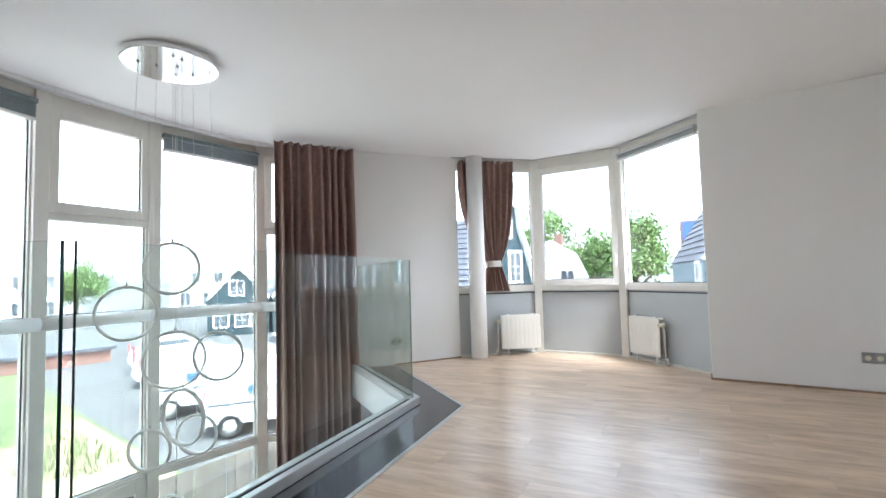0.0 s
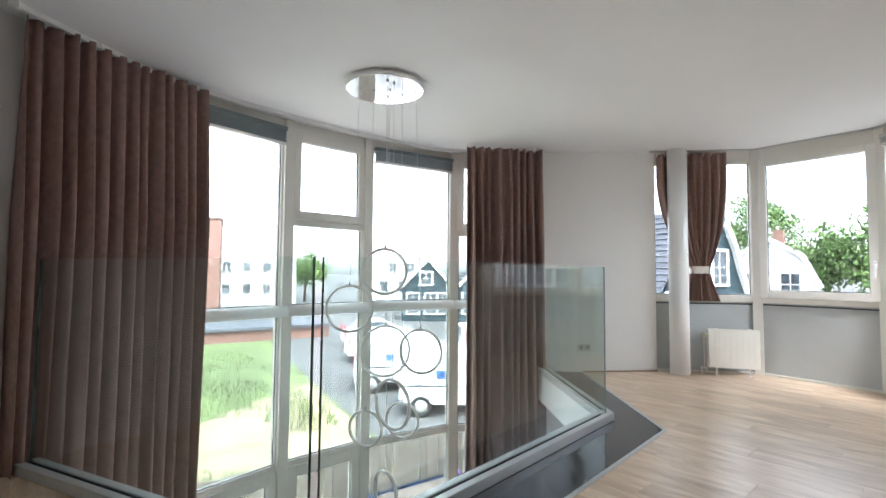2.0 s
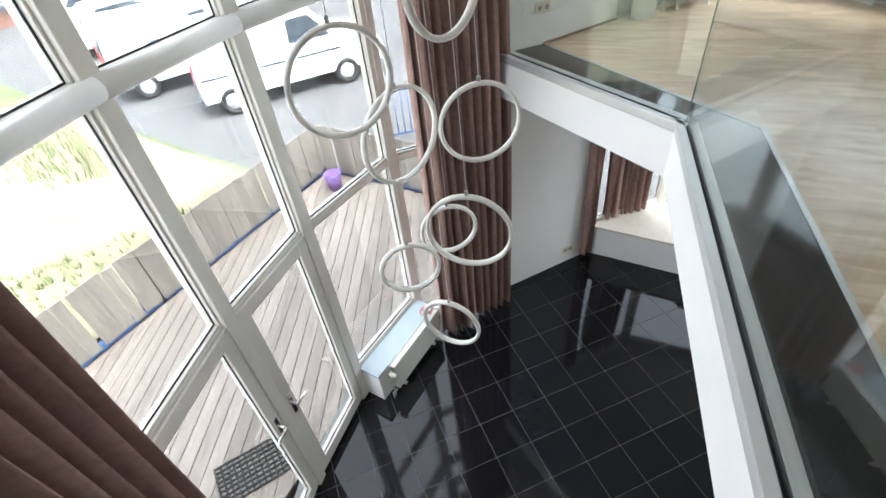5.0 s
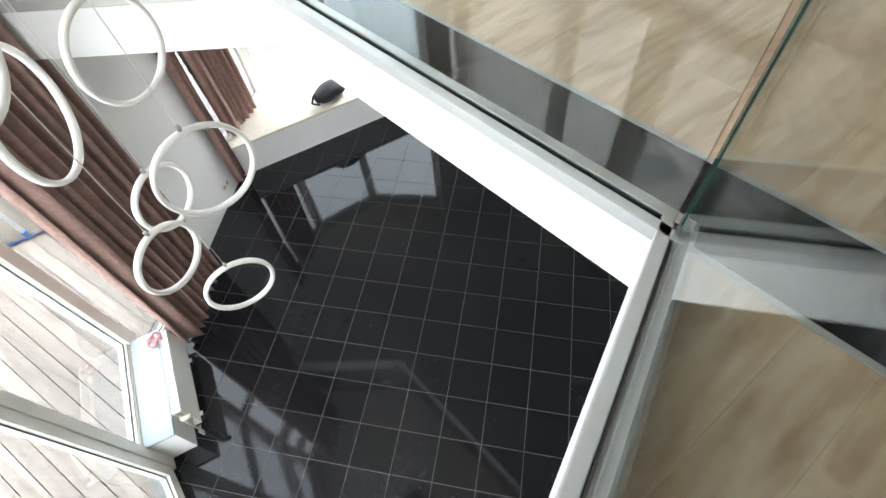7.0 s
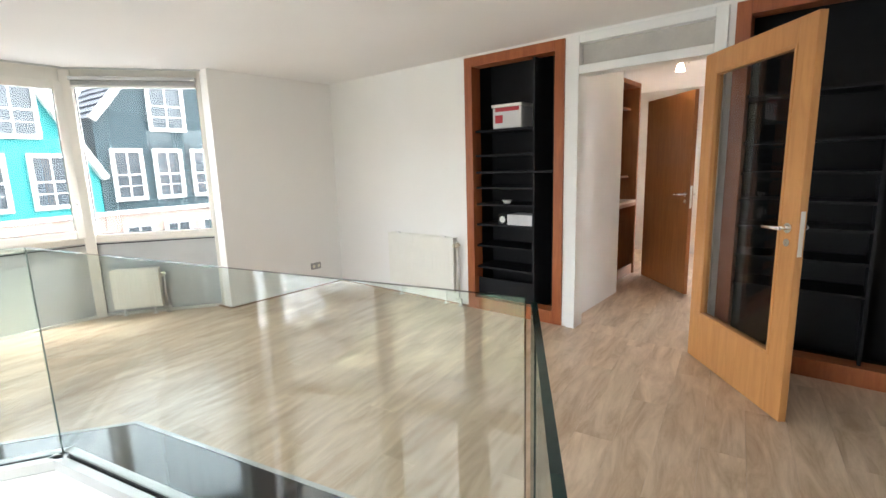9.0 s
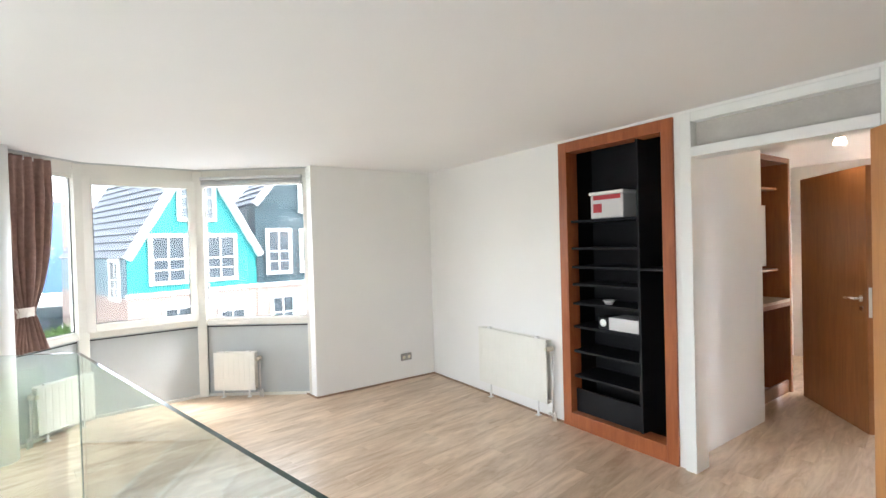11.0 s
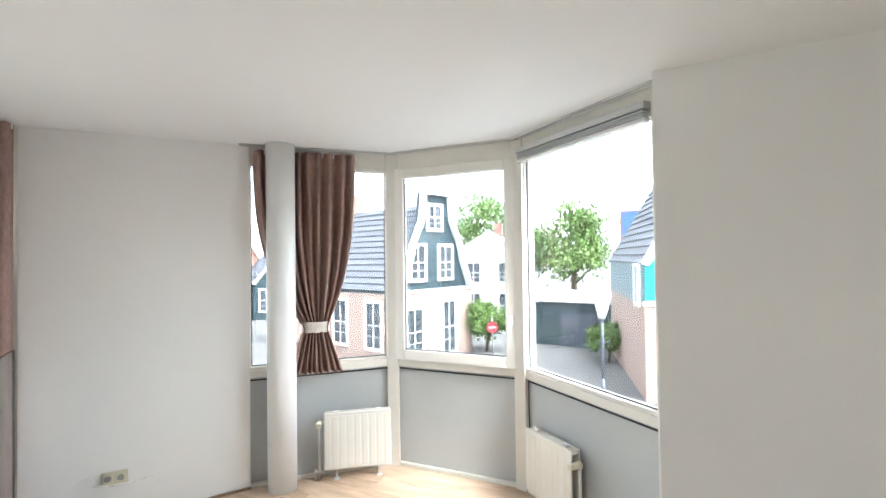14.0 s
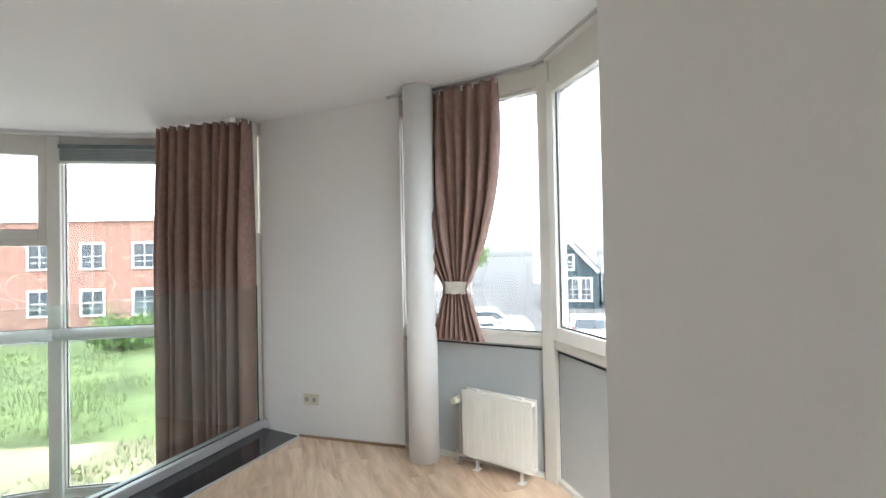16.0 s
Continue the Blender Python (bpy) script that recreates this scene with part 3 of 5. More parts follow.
# ---- curtains ----
def curtain(name, p, q, z0, z1, folds, amp, label, tie=None):
    """Pleated hanging; tie: (z, width share, centre share), gathers it there."""
    m, l = along(p, q)
    t = thing(name, m, label, "curtain", "brown curtains")
    bm = bmesh.new()
    nx, nz = folds * 8, 40
    rnd = random.Random(len(name) + int(l * 1000))
    ph = [rnd.uniform(-0.5, 0.5) for _ in range(folds + 2)]
    grid = []
    for j in range(nz + 1):
        s = j / nz
        z = z1 + (z0 - z1) * s
        row = []
        for i in range(nx + 1):
            u = i / nx
            k = min(folds, max(0.0, u * folds + 0.28 * math.sin(2 * math.pi * 1.7 * u + ph[0] * 6) * math.sin(math.pi * u)))
            wob = ph[int(k)] * (1 - k % 1) + ph[int(k) + 1] * (k % 1)
            a = amp * (0.45 + 0.65 * min(1, s * 5)) * (1 + 0.7 * wob)
            g = 2 * math.pi * k + wob * 1.8 * min(1, s * 3) + 0.5 * math.sin(3 * s + 9 * wob)
            x, y = u + 0.006 * math.sin(7 * s + 11 * wob), a * (math.sin(g) + 0.3 * math.sin(2 * g + 1.1)) + 0.014 * math.sin(5 * s + 3 * wob)
            if tie:
                tz, share, cen = tie
                if z > tz:
                    g = ((z1 - z) / (z1 - tz)) ** 2.8
                    w = 1 + (share - 1) * g
                else:
                    g = 1
                    w = share + (min(1.0, share * 2.3) - share) * min(1, (tz - z) / (tz - z0))
                x = cen * g + 0.5 * (1 - g) + (u - 0.5) * w
                y *= 0.55 + 0.9 * w
            row.append(bm.verts.new((x * l, y, z)))
        grid.append(row)
    for j in range(nz):
        for i in range(nx):
            f = bm.faces.new((grid[j][i], grid[j][i + 1], grid[j + 1][i + 1], grid[j + 1][i]))
            f.smooth = True
    ob = make("cloth", bm, CURTAIN, t)
    so = ob.modifiers.new("cloth", "SOLIDIFY")
    so.thickness = 0.004
    bm = bmesh.new()
    for i in range(folds + 1):
        x = i / folds * l
        box(bm, x - 0.004, -0.005, z1 - 0.03, x + 0.004, 0.005, min(z1 + 0.012, z1 + 0.01))
    make("hook", bm, WHITE, t)
    if tie:
        tz, share, cen = tie
        bm = bmesh.new()
        n = 28
        pts = [(cen * l + (0.5 * share * l + 0.02) * math.cos(a), (0.055) * math.sin(a)) for a in (2 * math.pi * i / n for i in range(n))]
        lo = [bm.verts.new((x * 1.0 + 0.004 * (i % 2), y, tz - 0.04 + 0.004 * (i % 3))) for i, (x, y) in enumerate(pts)]
        hi = [bm.verts.new((x, y * 1.05, tz + 0.04)) for x, y in pts]
        for i in range(n):
            bm.faces.new((lo[i], lo[(i + 1) % n], hi[(i + 1) % n], hi[i]))
        ob = make("tieback", bm, TIE, t)
        so = ob.modifiers.new("cloth", "SOLIDIFY")
        so.thickness = 0.006
    return t


curtain("long_curtain", (0.17, 3.06), (0.79, 2.13), -2.64, 2.382, 13, 0.07, "two-storey brown pleated curtain drawn open")
curtain("long_curtain", (0.07, 5.57), (0.425, 6.335), -2.64, 2.382, 9, 0.075, "two-storey brown pleated curtain drawn open")
curtain("bay_curtain", (1.075, 7.43), (1.556, 7.967), 0.77, 2.37, 9, 0.026, "brown curtain gathered by a cream tieback", tie=(1.10, 0.23, 0.58))
curtain("bay_curtain", (1.16, 7.62), (1.55, 8.02), -2.29, -0.34, 7, 0.035, "brown curtain hanging in the lower bay")
curtain("bay_curtain", (1.02, 7.30), (1.10, 7.50), -2.64, -0.34, 4, 0.03, "brown curtain beside the lower bay")


# ---- ring pendant ----
ch = thing("ring_pendant", pose(1.02, 4.12, 0), "pendant lamp of hoops on wires under a chrome disc", "lamp")
bm = bmesh.new()
rod(bm, (0, 0, H - 0.045), (0, 0, H), 0.28, 48)
make("canopy", bm, CHROME, ch, 0.006)
RINGS = ((0.22, -0.089, 1.05, 0.148, 25),
         (-0.082, -0.207, 0.79, 0.158, 5),
         (-0.114, 0.091, 0.469, 0.182, 20),
         (0.148, 0.236, 0.491, 0.152, -15),
         (0.199, -0.012, 0.173, 0.160, -40),
         (-0.001, 0.177, -0.012, 0.122, -15),
         (-0.05, -0.085, -0.04, 0.122, -15),
         (0.048, 0.026, -0.465, 0.140, -50))
rb, wb, kb = bmesh.new(), bmesh.new(), bmesh.new()
for x, y, z, r, a in RINGS:
    mm = Matrix.Translation((x, y, z)) @ Matrix.Rotation(radians(a - 35), 4, "Z") @ Matrix.Rotation(radians(90), 4, "Y")
    torus(rb, mm, r, 0.009)
    px, py = x * 0.8, max(-0.2, min(0.2, y * 0.8))
    rod(wb, (x, y, z + r), (px, py, H - 0.045), 0.0014, 6)
    rod(kb, (x, y, z + r), (x, y, z + r + 0.025), 0.007, 8)
    rod(kb, (px, py, H - 0.052), (px, py, H - 0.044), 0.009, 8)
make("hoop", rb, mat("hoop_enamel", (0.74, 0.71, 0.66), 0.4, var=0.05), ch)
make("wire", wb, STEEL, ch)
make("ferrule", kb, GREYPL, ch)


# ---- bookcases and doors of the east wall ----
def bookcase(y0, y1, shelves, split, label):
    t = thing("bookcase", pose(EAST, y0, 0), label, "bookcase", "built-in bookcases")
    w, h, d, f = y1 - y0, 2.375, 0.36, 0.085
    boxes("frame", [(-0.02, 0, 0, 0.12, f, h), (-0.02, w - f, 0, 0.12, w, h), (-0.02, f, h - f, 0.12, w - f, h), (-0.02, f, 0, 0.12, w - f, 0.12)], CHERRY, t, 0.004)
    boxes("body", [(d, 0.03, 0.02, d + 0.02, w - 0.03, h), (0.12, 0.03, 0.02, d, 0.05, h), (0.12, w - 0.05, 0.02, d, w - 0.03, h),
                   (0.12, 0.05, h - 0.02, d, w - 0.05, h), (0.12, 0.05, 0.02, d, w - 0.05, 0.06)], BLACK, t)
    boxes("divider", [(0.03, s - 0.01, 0.06, d, s + 0.01, h - 0.02) for s in split], BLACK, t)
    edges = sorted([0.05] + list(split) + [w - 0.05])
    rows = []
    for z, k in shelves:
        a, b = edges[k], edges[k + 1]
        rows.append((0.03, a + 0.01, z - 0.01, d, b - 0.01, z + 0.01))
    boxes("shelf", rows, BLACK, t, 0.002)
    return t


bookcase(B1[0], B1[1], [(z, 1) for z in (0.42, 0.63, 0.835, 1.03, 1.19, 1.335, 1.49, 1.715)] + [(1.335, 0)], (0.30,), "black built-in bookcase in a cherry wood frame")
boxes("plinth", [(0.05, 0.32, 0.06, 0.075, 0.94, 0.31)], BLACK, bpy.data.objects["bookcase"], 0.002)
bookcase(B2[0], B2[1], [(z, 1) for z in (0.55, 0.75, 0.95, 1.12, 1.3, 1.5, 1.8)] + [(1.35, 0)], (0.75,), "black built-in bookcase in a cherry wood frame")

sb = thing("storage_box", pose(5.30, 5.00, 1.726), "translucent plastic storage box with red print", "box")
boxes("body", [(-0.13, -0.15, 0, 0.13, 0.15, 0.19)], PLASTIC, sb, 0.012)
boxes("lid", [(-0.14, -0.16, 0.19, 0.14, 0.16, 0.215)], WHITE, sb, 0.006)
boxes("print", [(-0.132, -0.13, 0.15, -0.1305, 0.12, 0.185), (-0.132, 0.04, 0.05, -0.1305, 0.12, 0.12)], RED, sb)
pk = thing("carton", pose(5.27, 4.87, 0.846), "small white carton lying on the shelf", "carton")
boxes("body", [(-0.1, -0.13, 0, 0.1, 0.13, 0.10)], PLASTIC, pk, 0.004)
cu = thing("clock_radio", pose(5.23, 5.05, 0.846), "small black device with a white dial", "device")
boxes("body", [(-0.06, -0.05, 0, 0.06, 0.05, 0.1)], BLACK, cu, 0.01)
bm = bmesh.new()
rod(bm, (-0.061, 0, 0.05), (-0.064, 0, 0.05), 0.03, 20)
make("dial", bm, WHITE, cu)
bw = thing("bowl", pose(5.22, 5.03, 1.041), "small white bowl on the shelf", "bowl")
bm = bmesh.new()
rod(bm, (0, 0, 0), (0, 0, 0.035), 0.025, 20, 0.05)
make("body", bm, WHITE, bw)
ct = thing("small_carton", pose(5.25, 2.27, 1.361), "small brown carton on the shelf", "carton")
boxes("body", [(-0.06, -0.06, 0, 0.06, 0.06, 0.05)], mat("cardboard", (0.42, 0.30, 0.2), 0.8), ct, 0.003)
tr = thing("flat_board", pose(5.22, 2.28, 0.061, 0, 0, 0) @ Matrix.Rotation(radians(14), 4, "X"), "dark flat board leaning in the bookcase", "board")
boxes("body", [(-0.1, -0.012, 0, 0.1, 0.012, 0.8)], wood("dark_board", (0.09, 0.06, 0.05), (0.05, 0.03, 0.025), 0.5), tr, 0.003)

# door frame with a fanlight
df = thing("door_1", pose(EAST, 0, 0), "white painted door frame with a fanlight", "door frame", kind="structure")
boxes("jamb", [(-0.025, DR[1] - 0.075, 0, 0.14, DR[1], 2.375), (-0.025, DR[0], 0, 0.14, DR[0] + 0.075, 2.375),
               (-0.025, DR[0] + .075, 2.085, 0.14, DR[1] - .075, 2.15), (-0.025, DR[0] + .075, 2.315, 0.14, DR[1] - .075, 2.375)], WHITE, df, 0.005)
fp = boxes("fanlight", [(0.05, DR[0] + .07, 2.145, 0.056, DR[1] - .07, 2.32)], mat("frosted_pane", (0.5, 0.47, 0.43), 0.3), df)


def door_leaf(name, m, w, h, material, glazed, label):
    t = thing(name, m, label, "door", "inner doors")
    e, d = 0.12, 0.02
    if glazed:
        boxes("leaf", [(0, -d, 0, e, d, h), (w - e, -d, 0, w, d, h), (e, -d, h - e, w - e, d, h), (e, -d, 0, w - e, d, 0.33)], material, t, 0.002)
        boxes("bead", [(e, -d - .004, .33, e + .02, d + .004, h - e), (w - e - .02, -d - .004, .33, w - e, d + .004, h - e), (e + .02, -d - .004, h - e - .02, w - e - .02, d + .004, h - e), (e + .02, -d - .004, .33, w - e - .02, d + .004, .35)], material, t, 0.003)
        g = boxes("glass_pane", [(e + .018, -0.003, .345, w - e - .018, 0.003, h - e - .018)], DOORGLASS, t)
        g.visible_shadow = False
    else:
        boxes("leaf", [(0, -d, 0, w, d, h)], material, t, 0.002)
    for s in (-1, 1):
        bm = bmesh.new()
        y = s * d
        rod(bm, (w - 0.065, y, 1.04), (w - 0.065, y + s * 0.05, 1.04), 0.011)
        rod(bm, (w - 0.060, y + s * 0.05, 1.04), (w - 0.19, y + s * 0.05, 1.035), 0.0105, 12, 0.009)
        rod(bm, (w - 0.065, y, 1.04), (w - 0.065, y + s * 0.008, 1.04), 0.026, 24)
        rod(bm, (w - 0.065, y, 0.965), (w - 0.065, y + s * 0.006, 0.965), 0.02, 20)
        make("handle", bm, CHROME, t)
    boxes("lock_plate", [(w - 0.001, -0.011, 0.9, w + 0.002, 0.011, 1.13)], STEEL, t)
    bm = bmesh.new()
    for z in (0.25, 1.05, h - 0.25):
        rod(bm, (0, d + 0.006, z - 0.05), (0, d + 0.006, z + 0.05), 0.008)
    make("hinge", bm, STEEL, t)
    return t


m, l = along((5.075, 3.375), (4.325, 2.756))
door_leaf("glazed_door", m @ Matrix.Translation((0, 0, 0.008)), 0.955, 2.065, BEECH, True, "open beech door with a tall glass pane")

# hall behind the doorway
HN = 4.40
bm = bmesh.new()
box(bm, EAST + 0.14, HN, 0, 6.42, HN + 0.1, H)
tagged(make("wall_hall_north", bm, PLASTER), "white plastered hall wall", "wall", kind="structure")
bm = bmesh.new()
box(bm, 6.42, 5.1, 0, 9.2, 5.2, H)
box(bm, 6.42, HN + 0.1, 0, 6.52, 5.1, H)
box(bm, EAST + 0.5, 2.5, 0, 9.2, 2.6, H)
box(bm, 9.1, 2.6, 0, 9.2, 3.1, H)
box(bm, 9.1, 3.4, 0, 9.2, 5.1, H)
box(bm, 9.1, 3.1, 2.1, 9.2, 3.4, H)
tagged(make("wall_hall", bm, PLASTER), "white plastered hall walls", "wall", kind="structure")
bm = bmesh.new()
box(bm, 5.36, 2.5, H, 9.2, 5.2, H + 0.3)
tagged(make("ceiling_hall", bm, CEIL), "white hall ceiling", "ceiling", kind="structure")
m, l = along((7.38, 4.42), (6.67, 3.75))
door_leaf("wooden_door", m @ Matrix.Translation((0, 0, 0.008)), 0.93, 2.065, HALLWOOD, False, "open reddish wooden door in the hall")
hc = thing("hall_cupboard", pose(6.54, 4.55, 0), "open reddish wooden kitchen niche with shelves", "cupboard")
boxes("body", [(0, 0.5, 0, 0.9, 0.53, 2.3), (0, 0, 2.25, 0.9, 0.5, 2.3), (0, 0, 0.86, 0.9, 0.5, 0.9), (0.0, 0.02, 0, 0.9, 0.04, 0.12), (0.88, 0, 0, 0.92, 0.53, 2.3)], HALLWOOD, hc, 0.003)
boxes("door", [(0.15, 0.15, 1.25, 0.75, 0.17, 1.85)], WHITE, hc, 0.004)
boxes("shelf", [(0, 0.1, 2.0, 0.88, 0.5, 2.02), (0, 0.1, 1.2, 0.88, 0.5, 1.22)], HALLWOOD, hc, 0.002)
boxes("counter", [(0, 0, 0.9, 0.88, 0.5, 0.93)], mat("beige_counter", (0.55, 0.42, 0.28), 0.4, var=0.2, scale=20), hc, 0.003)
hl = thing("ceiling_spot", pose(6.75, 3.93, 0), "chrome ceiling spot lamp switched on", "lamp")
bm = bmesh.new()
rod(bm, (-0.2, 0, H - 0.02), (0.2, 0, H - 0.02), 0.012)
rod(bm, (0, 0, H - 0.03), (0, 0, H), 0.05, 20)
rod(bm, (-0.12, 0, H - 0.02), (-0.12, 0, H - 0.09), 0.008)
make("bar", bm, CHROME, hl)
bm = bmesh.new()
rod(bm, (-0.12, 0, H - 0.15), (-0.12, 0, H - 0.08), 0.045, 20, 0.025)
make("shade", bm, glow("lit_glass", (1.0, 0.78, 0.5), 0.3), hl)
lamp = new("hall_light", bpy.data.lights.new("hall_light", "POINT"))
lamp.data.energy, lamp.data.color, lamp.data.shadow_soft_size = 0.045, (1, 0.82, 0.6), 0.06
lamp.location = (6.63, 3.93, H - 0.22)

# ---- lower storey ----
pl = [(1.06, 7.50), (3.64, 7.50), BAY[3], BAY[2], BAY[1], BAY[0]]
bm = bmesh.new()
prism(bm, [(1.0, 7.46), (3.7, 7.46), (3.7, 7.62), (2.74, 8.27), (1.72, 8.20), (1.0, 7.5)], LOW, -2.30)
tagged(make("bay_platform", bm, WHITE), "white raised platform in the lower bay", "platform", kind="structure")
bm = bmesh.new()
prism(bm, [(1.0, 7.44), (3.7, 7.44), (3.7, 7.62), (2.74, 8.27), (1.72, 8.20), (1.0, 7.5)], -2.298, -2.27)
tagged(make("platform_top", bm, mat("cream_carpet", (0.66, 0.60, 0.50), 0.85, var=0.08, scale=20)), "cream covering on the bay platform", "platform", kind="structure")
m, l = along(FAC[2], FAC[1])
wb_ = thing("window_bench", m, "white window bench with a pale blue top", "bench", kind="structure")
boxes("body", [(0.05, -0.26, LOW, l - 0.05, -0.05, -2.34)], WHITE, wb_, 0.004)
boxes("top", [(0.04, -0.27, -2.339, l - 0.04, -0.05, -2.31)], mat("pale_blue_ledge", (0.45, 0.53, 0.56), 0.4, var=0.08), wb_, 0.004)
md = m @ Matrix.Translation((0.18, -0.36, LOW)) 
radiator(md, 0.78, 0.34, "white panel radiator before the window bench", z=0.08, right=False)
bg = thing("black_bag", pose(2.42, 7.62, -2.27, 0, 0, 20), "small black bag with a strap on the platform", "bag")
bm = bmesh.new()
bmesh.ops.create_icosphere(bm, subdivisions=3, radius=1)
for v in bm.verts:
    v.co = Vector((v.co.x * 0.23, v.co.y * 0.13, 0.10 + v.co.z * 0.10)) + 0.012 * noise.noise_vector(v.co * 2)
    v.co.z = max(v.co.z, 0)
for f in bm.faces:
    f.smooth = True
BAGCLOTH = mat("black_cloth", (0.012, 0.012, 0.016), 0.6, var=0.3, bump=0.3)
make("body", bm, BAGCLOTH, bg)
bm = bmesh.new()
tube(bm, [(-0.12, 0, 0.12), (-0.22, 0.03, 0.15), (-0.27, 0.02, 0.07), (-0.2, -0.02, 0.03)], 0.012, 8)
make("strap", bm, BAGCLOTH, bg)
socket(mw @ pose(0.98, -0.001, LOW + 0.2), CREAMPL, "cream double wall socket above the tiles")
m, l = along(FAC[2], FAC[3])
for x, mm in ((l - 0.10, m), ):
    t = thing("door_handle", mm @ Matrix.Translation((x, 0.06, LOW + 1.05)), "chrome lever handle of the terrace door", "handle", "terrace handles")
    boxes("plate", [(-0.018, -0.005, -0.12, 0.018, 0.004, 0.1)], CHROME, t, 0.003)
    bm = bmesh.new()
    rod(bm, (0, 0, 0), (0, 0.05, 0), 0.01)
    rod(bm, (0, 0.05, 0), (-0.12, 0.05, 0), 0.01)
    make("lever", bm, CHROME, t)
m, l = along(FAC[3], FAC[4])
t = thing("door_handle", m @ Matrix.Translation((0.10, 0.06, LOW + 1.05)), "chrome lever handle of the terrace door", "handle", "terrace handles")
boxes("plate", [(-0.018, -0.005, -0.12, 0.018, 0.004, 0.1)], CHROME, t, 0.003)
bm = bmesh.new()
rod(bm, (0, 0, 0), (0, 0.05, 0), 0.01)
rod(bm, (0, 0.05, 0), (0.12, 0.05, 0), 0.01)
make("lever", bm, CHROME, t)
bow = thing("ribbon_bow", mw @ pose(0.0, 0, 0), "small pink ribbon on the window bench", "ribbon")
bow.matrix_basis = pose(-0.07, 5.50, -2.29, 0, 0, 30)
bm = bmesh.new()
for a in (0.4, 2.0, 3.6, 5.1):
    torus(bm, Matrix.Translation((0.035 * math.cos(a), 0.035 * math.sin(a), 0.02)) @ Matrix.Rotation(a, 4, "X"), 0.03, 0.010, 14, 6)
make("loop", bm, mat("pink_ribbon", (0.6, 0.3, 0.3), 0.7), bow)


# ---- outdoors ----
G = -3.0
bm = bmesh.new()
vs = [bm.verts.new((x, y, G)) for x, y in ((-900, -900), (900, -900), (900, 900), (-900, 900))]
bm.faces.new(vs)
tagged(make("ground", bm, ASPHALT), "pale grey paved street and ground", "ground", kind="structure")
bm = bmesh.new()
prism(bm, [(-24.6, -30), (-4.0, -30), (-4.0, 7.7), (-6.2, 7.8), (-14, 8.5), (-24.6, 9.8)], G - 0.1, G + 0.05)
tagged(make("lawn", bm, LAWN), "rough green and yellow lawn", "lawn", kind="structure")
bm = bmesh.new()
prism(bm, [(-9.5, -30), (-4.0, -30), (-4.0, 7.6), (-6.2, 7.7), (-13, 8.3), (-10.5, 5), (-8.3, 3)], G, G + 0.056)
tagged(make("dry_verge", bm, SAND), "dry sandy strip of grass", "verge", kind="structure")
rnd = random.Random(11)
bm = bmesh.new()
for k in range(11000):
    x, y = -4.6 - 17 * rnd.random() ** 1.4, rnd.uniform(-9, 7.6)
    if noise.noise((x * 0.35, y * 0.35, 0)) < (0.05 if x > -9.5 else -0.15):
        continue
    h = rnd.uniform(0.06, 0.22) * (1.4 if noise.noise((x * 0.2, y * 0.2, 5)) > 0.1 else 0.8)
    for j in range(3):
        a, w = rnd.uniform(0, 6.28), rnd.uniform(0.006, 0.016)
        u, v = math.cos(a), math.sin(a)
        lean = rnd.uniform(0.02, 0.12)
        bm.faces.new([bm.verts.new(c) for c in ((x - w * u, y - w * v, G + 0.05), (x + w * u, y + w * v, G + 0.05), (x + lean * v, y - lean * u, G + 0.05 + h))])
tagged(make("grass", bm, mat("grass_blades", (0.14, 0.19, 0.065), 0.8, var=0.5, scale=0.7, bscale=5)), "uneven tufts of fresh and dry grass on the lawn", "grass", kind="stuff")
bm = bmesh.new()
prism(bm, [(-0.45, 1.0), (-0.45, 3.7), (-0.55, 4.6), (-0.5, 5.8), (0.2, 6.6), (0.9, 7.7), (0.9, 8.3), (-3.6, 8.3), (-3.6, 1.0)], G, -2.82)
tagged(make("terrace_base", bm, BARK), "dark base under the wooden terrace", "terrace", kind="structure")


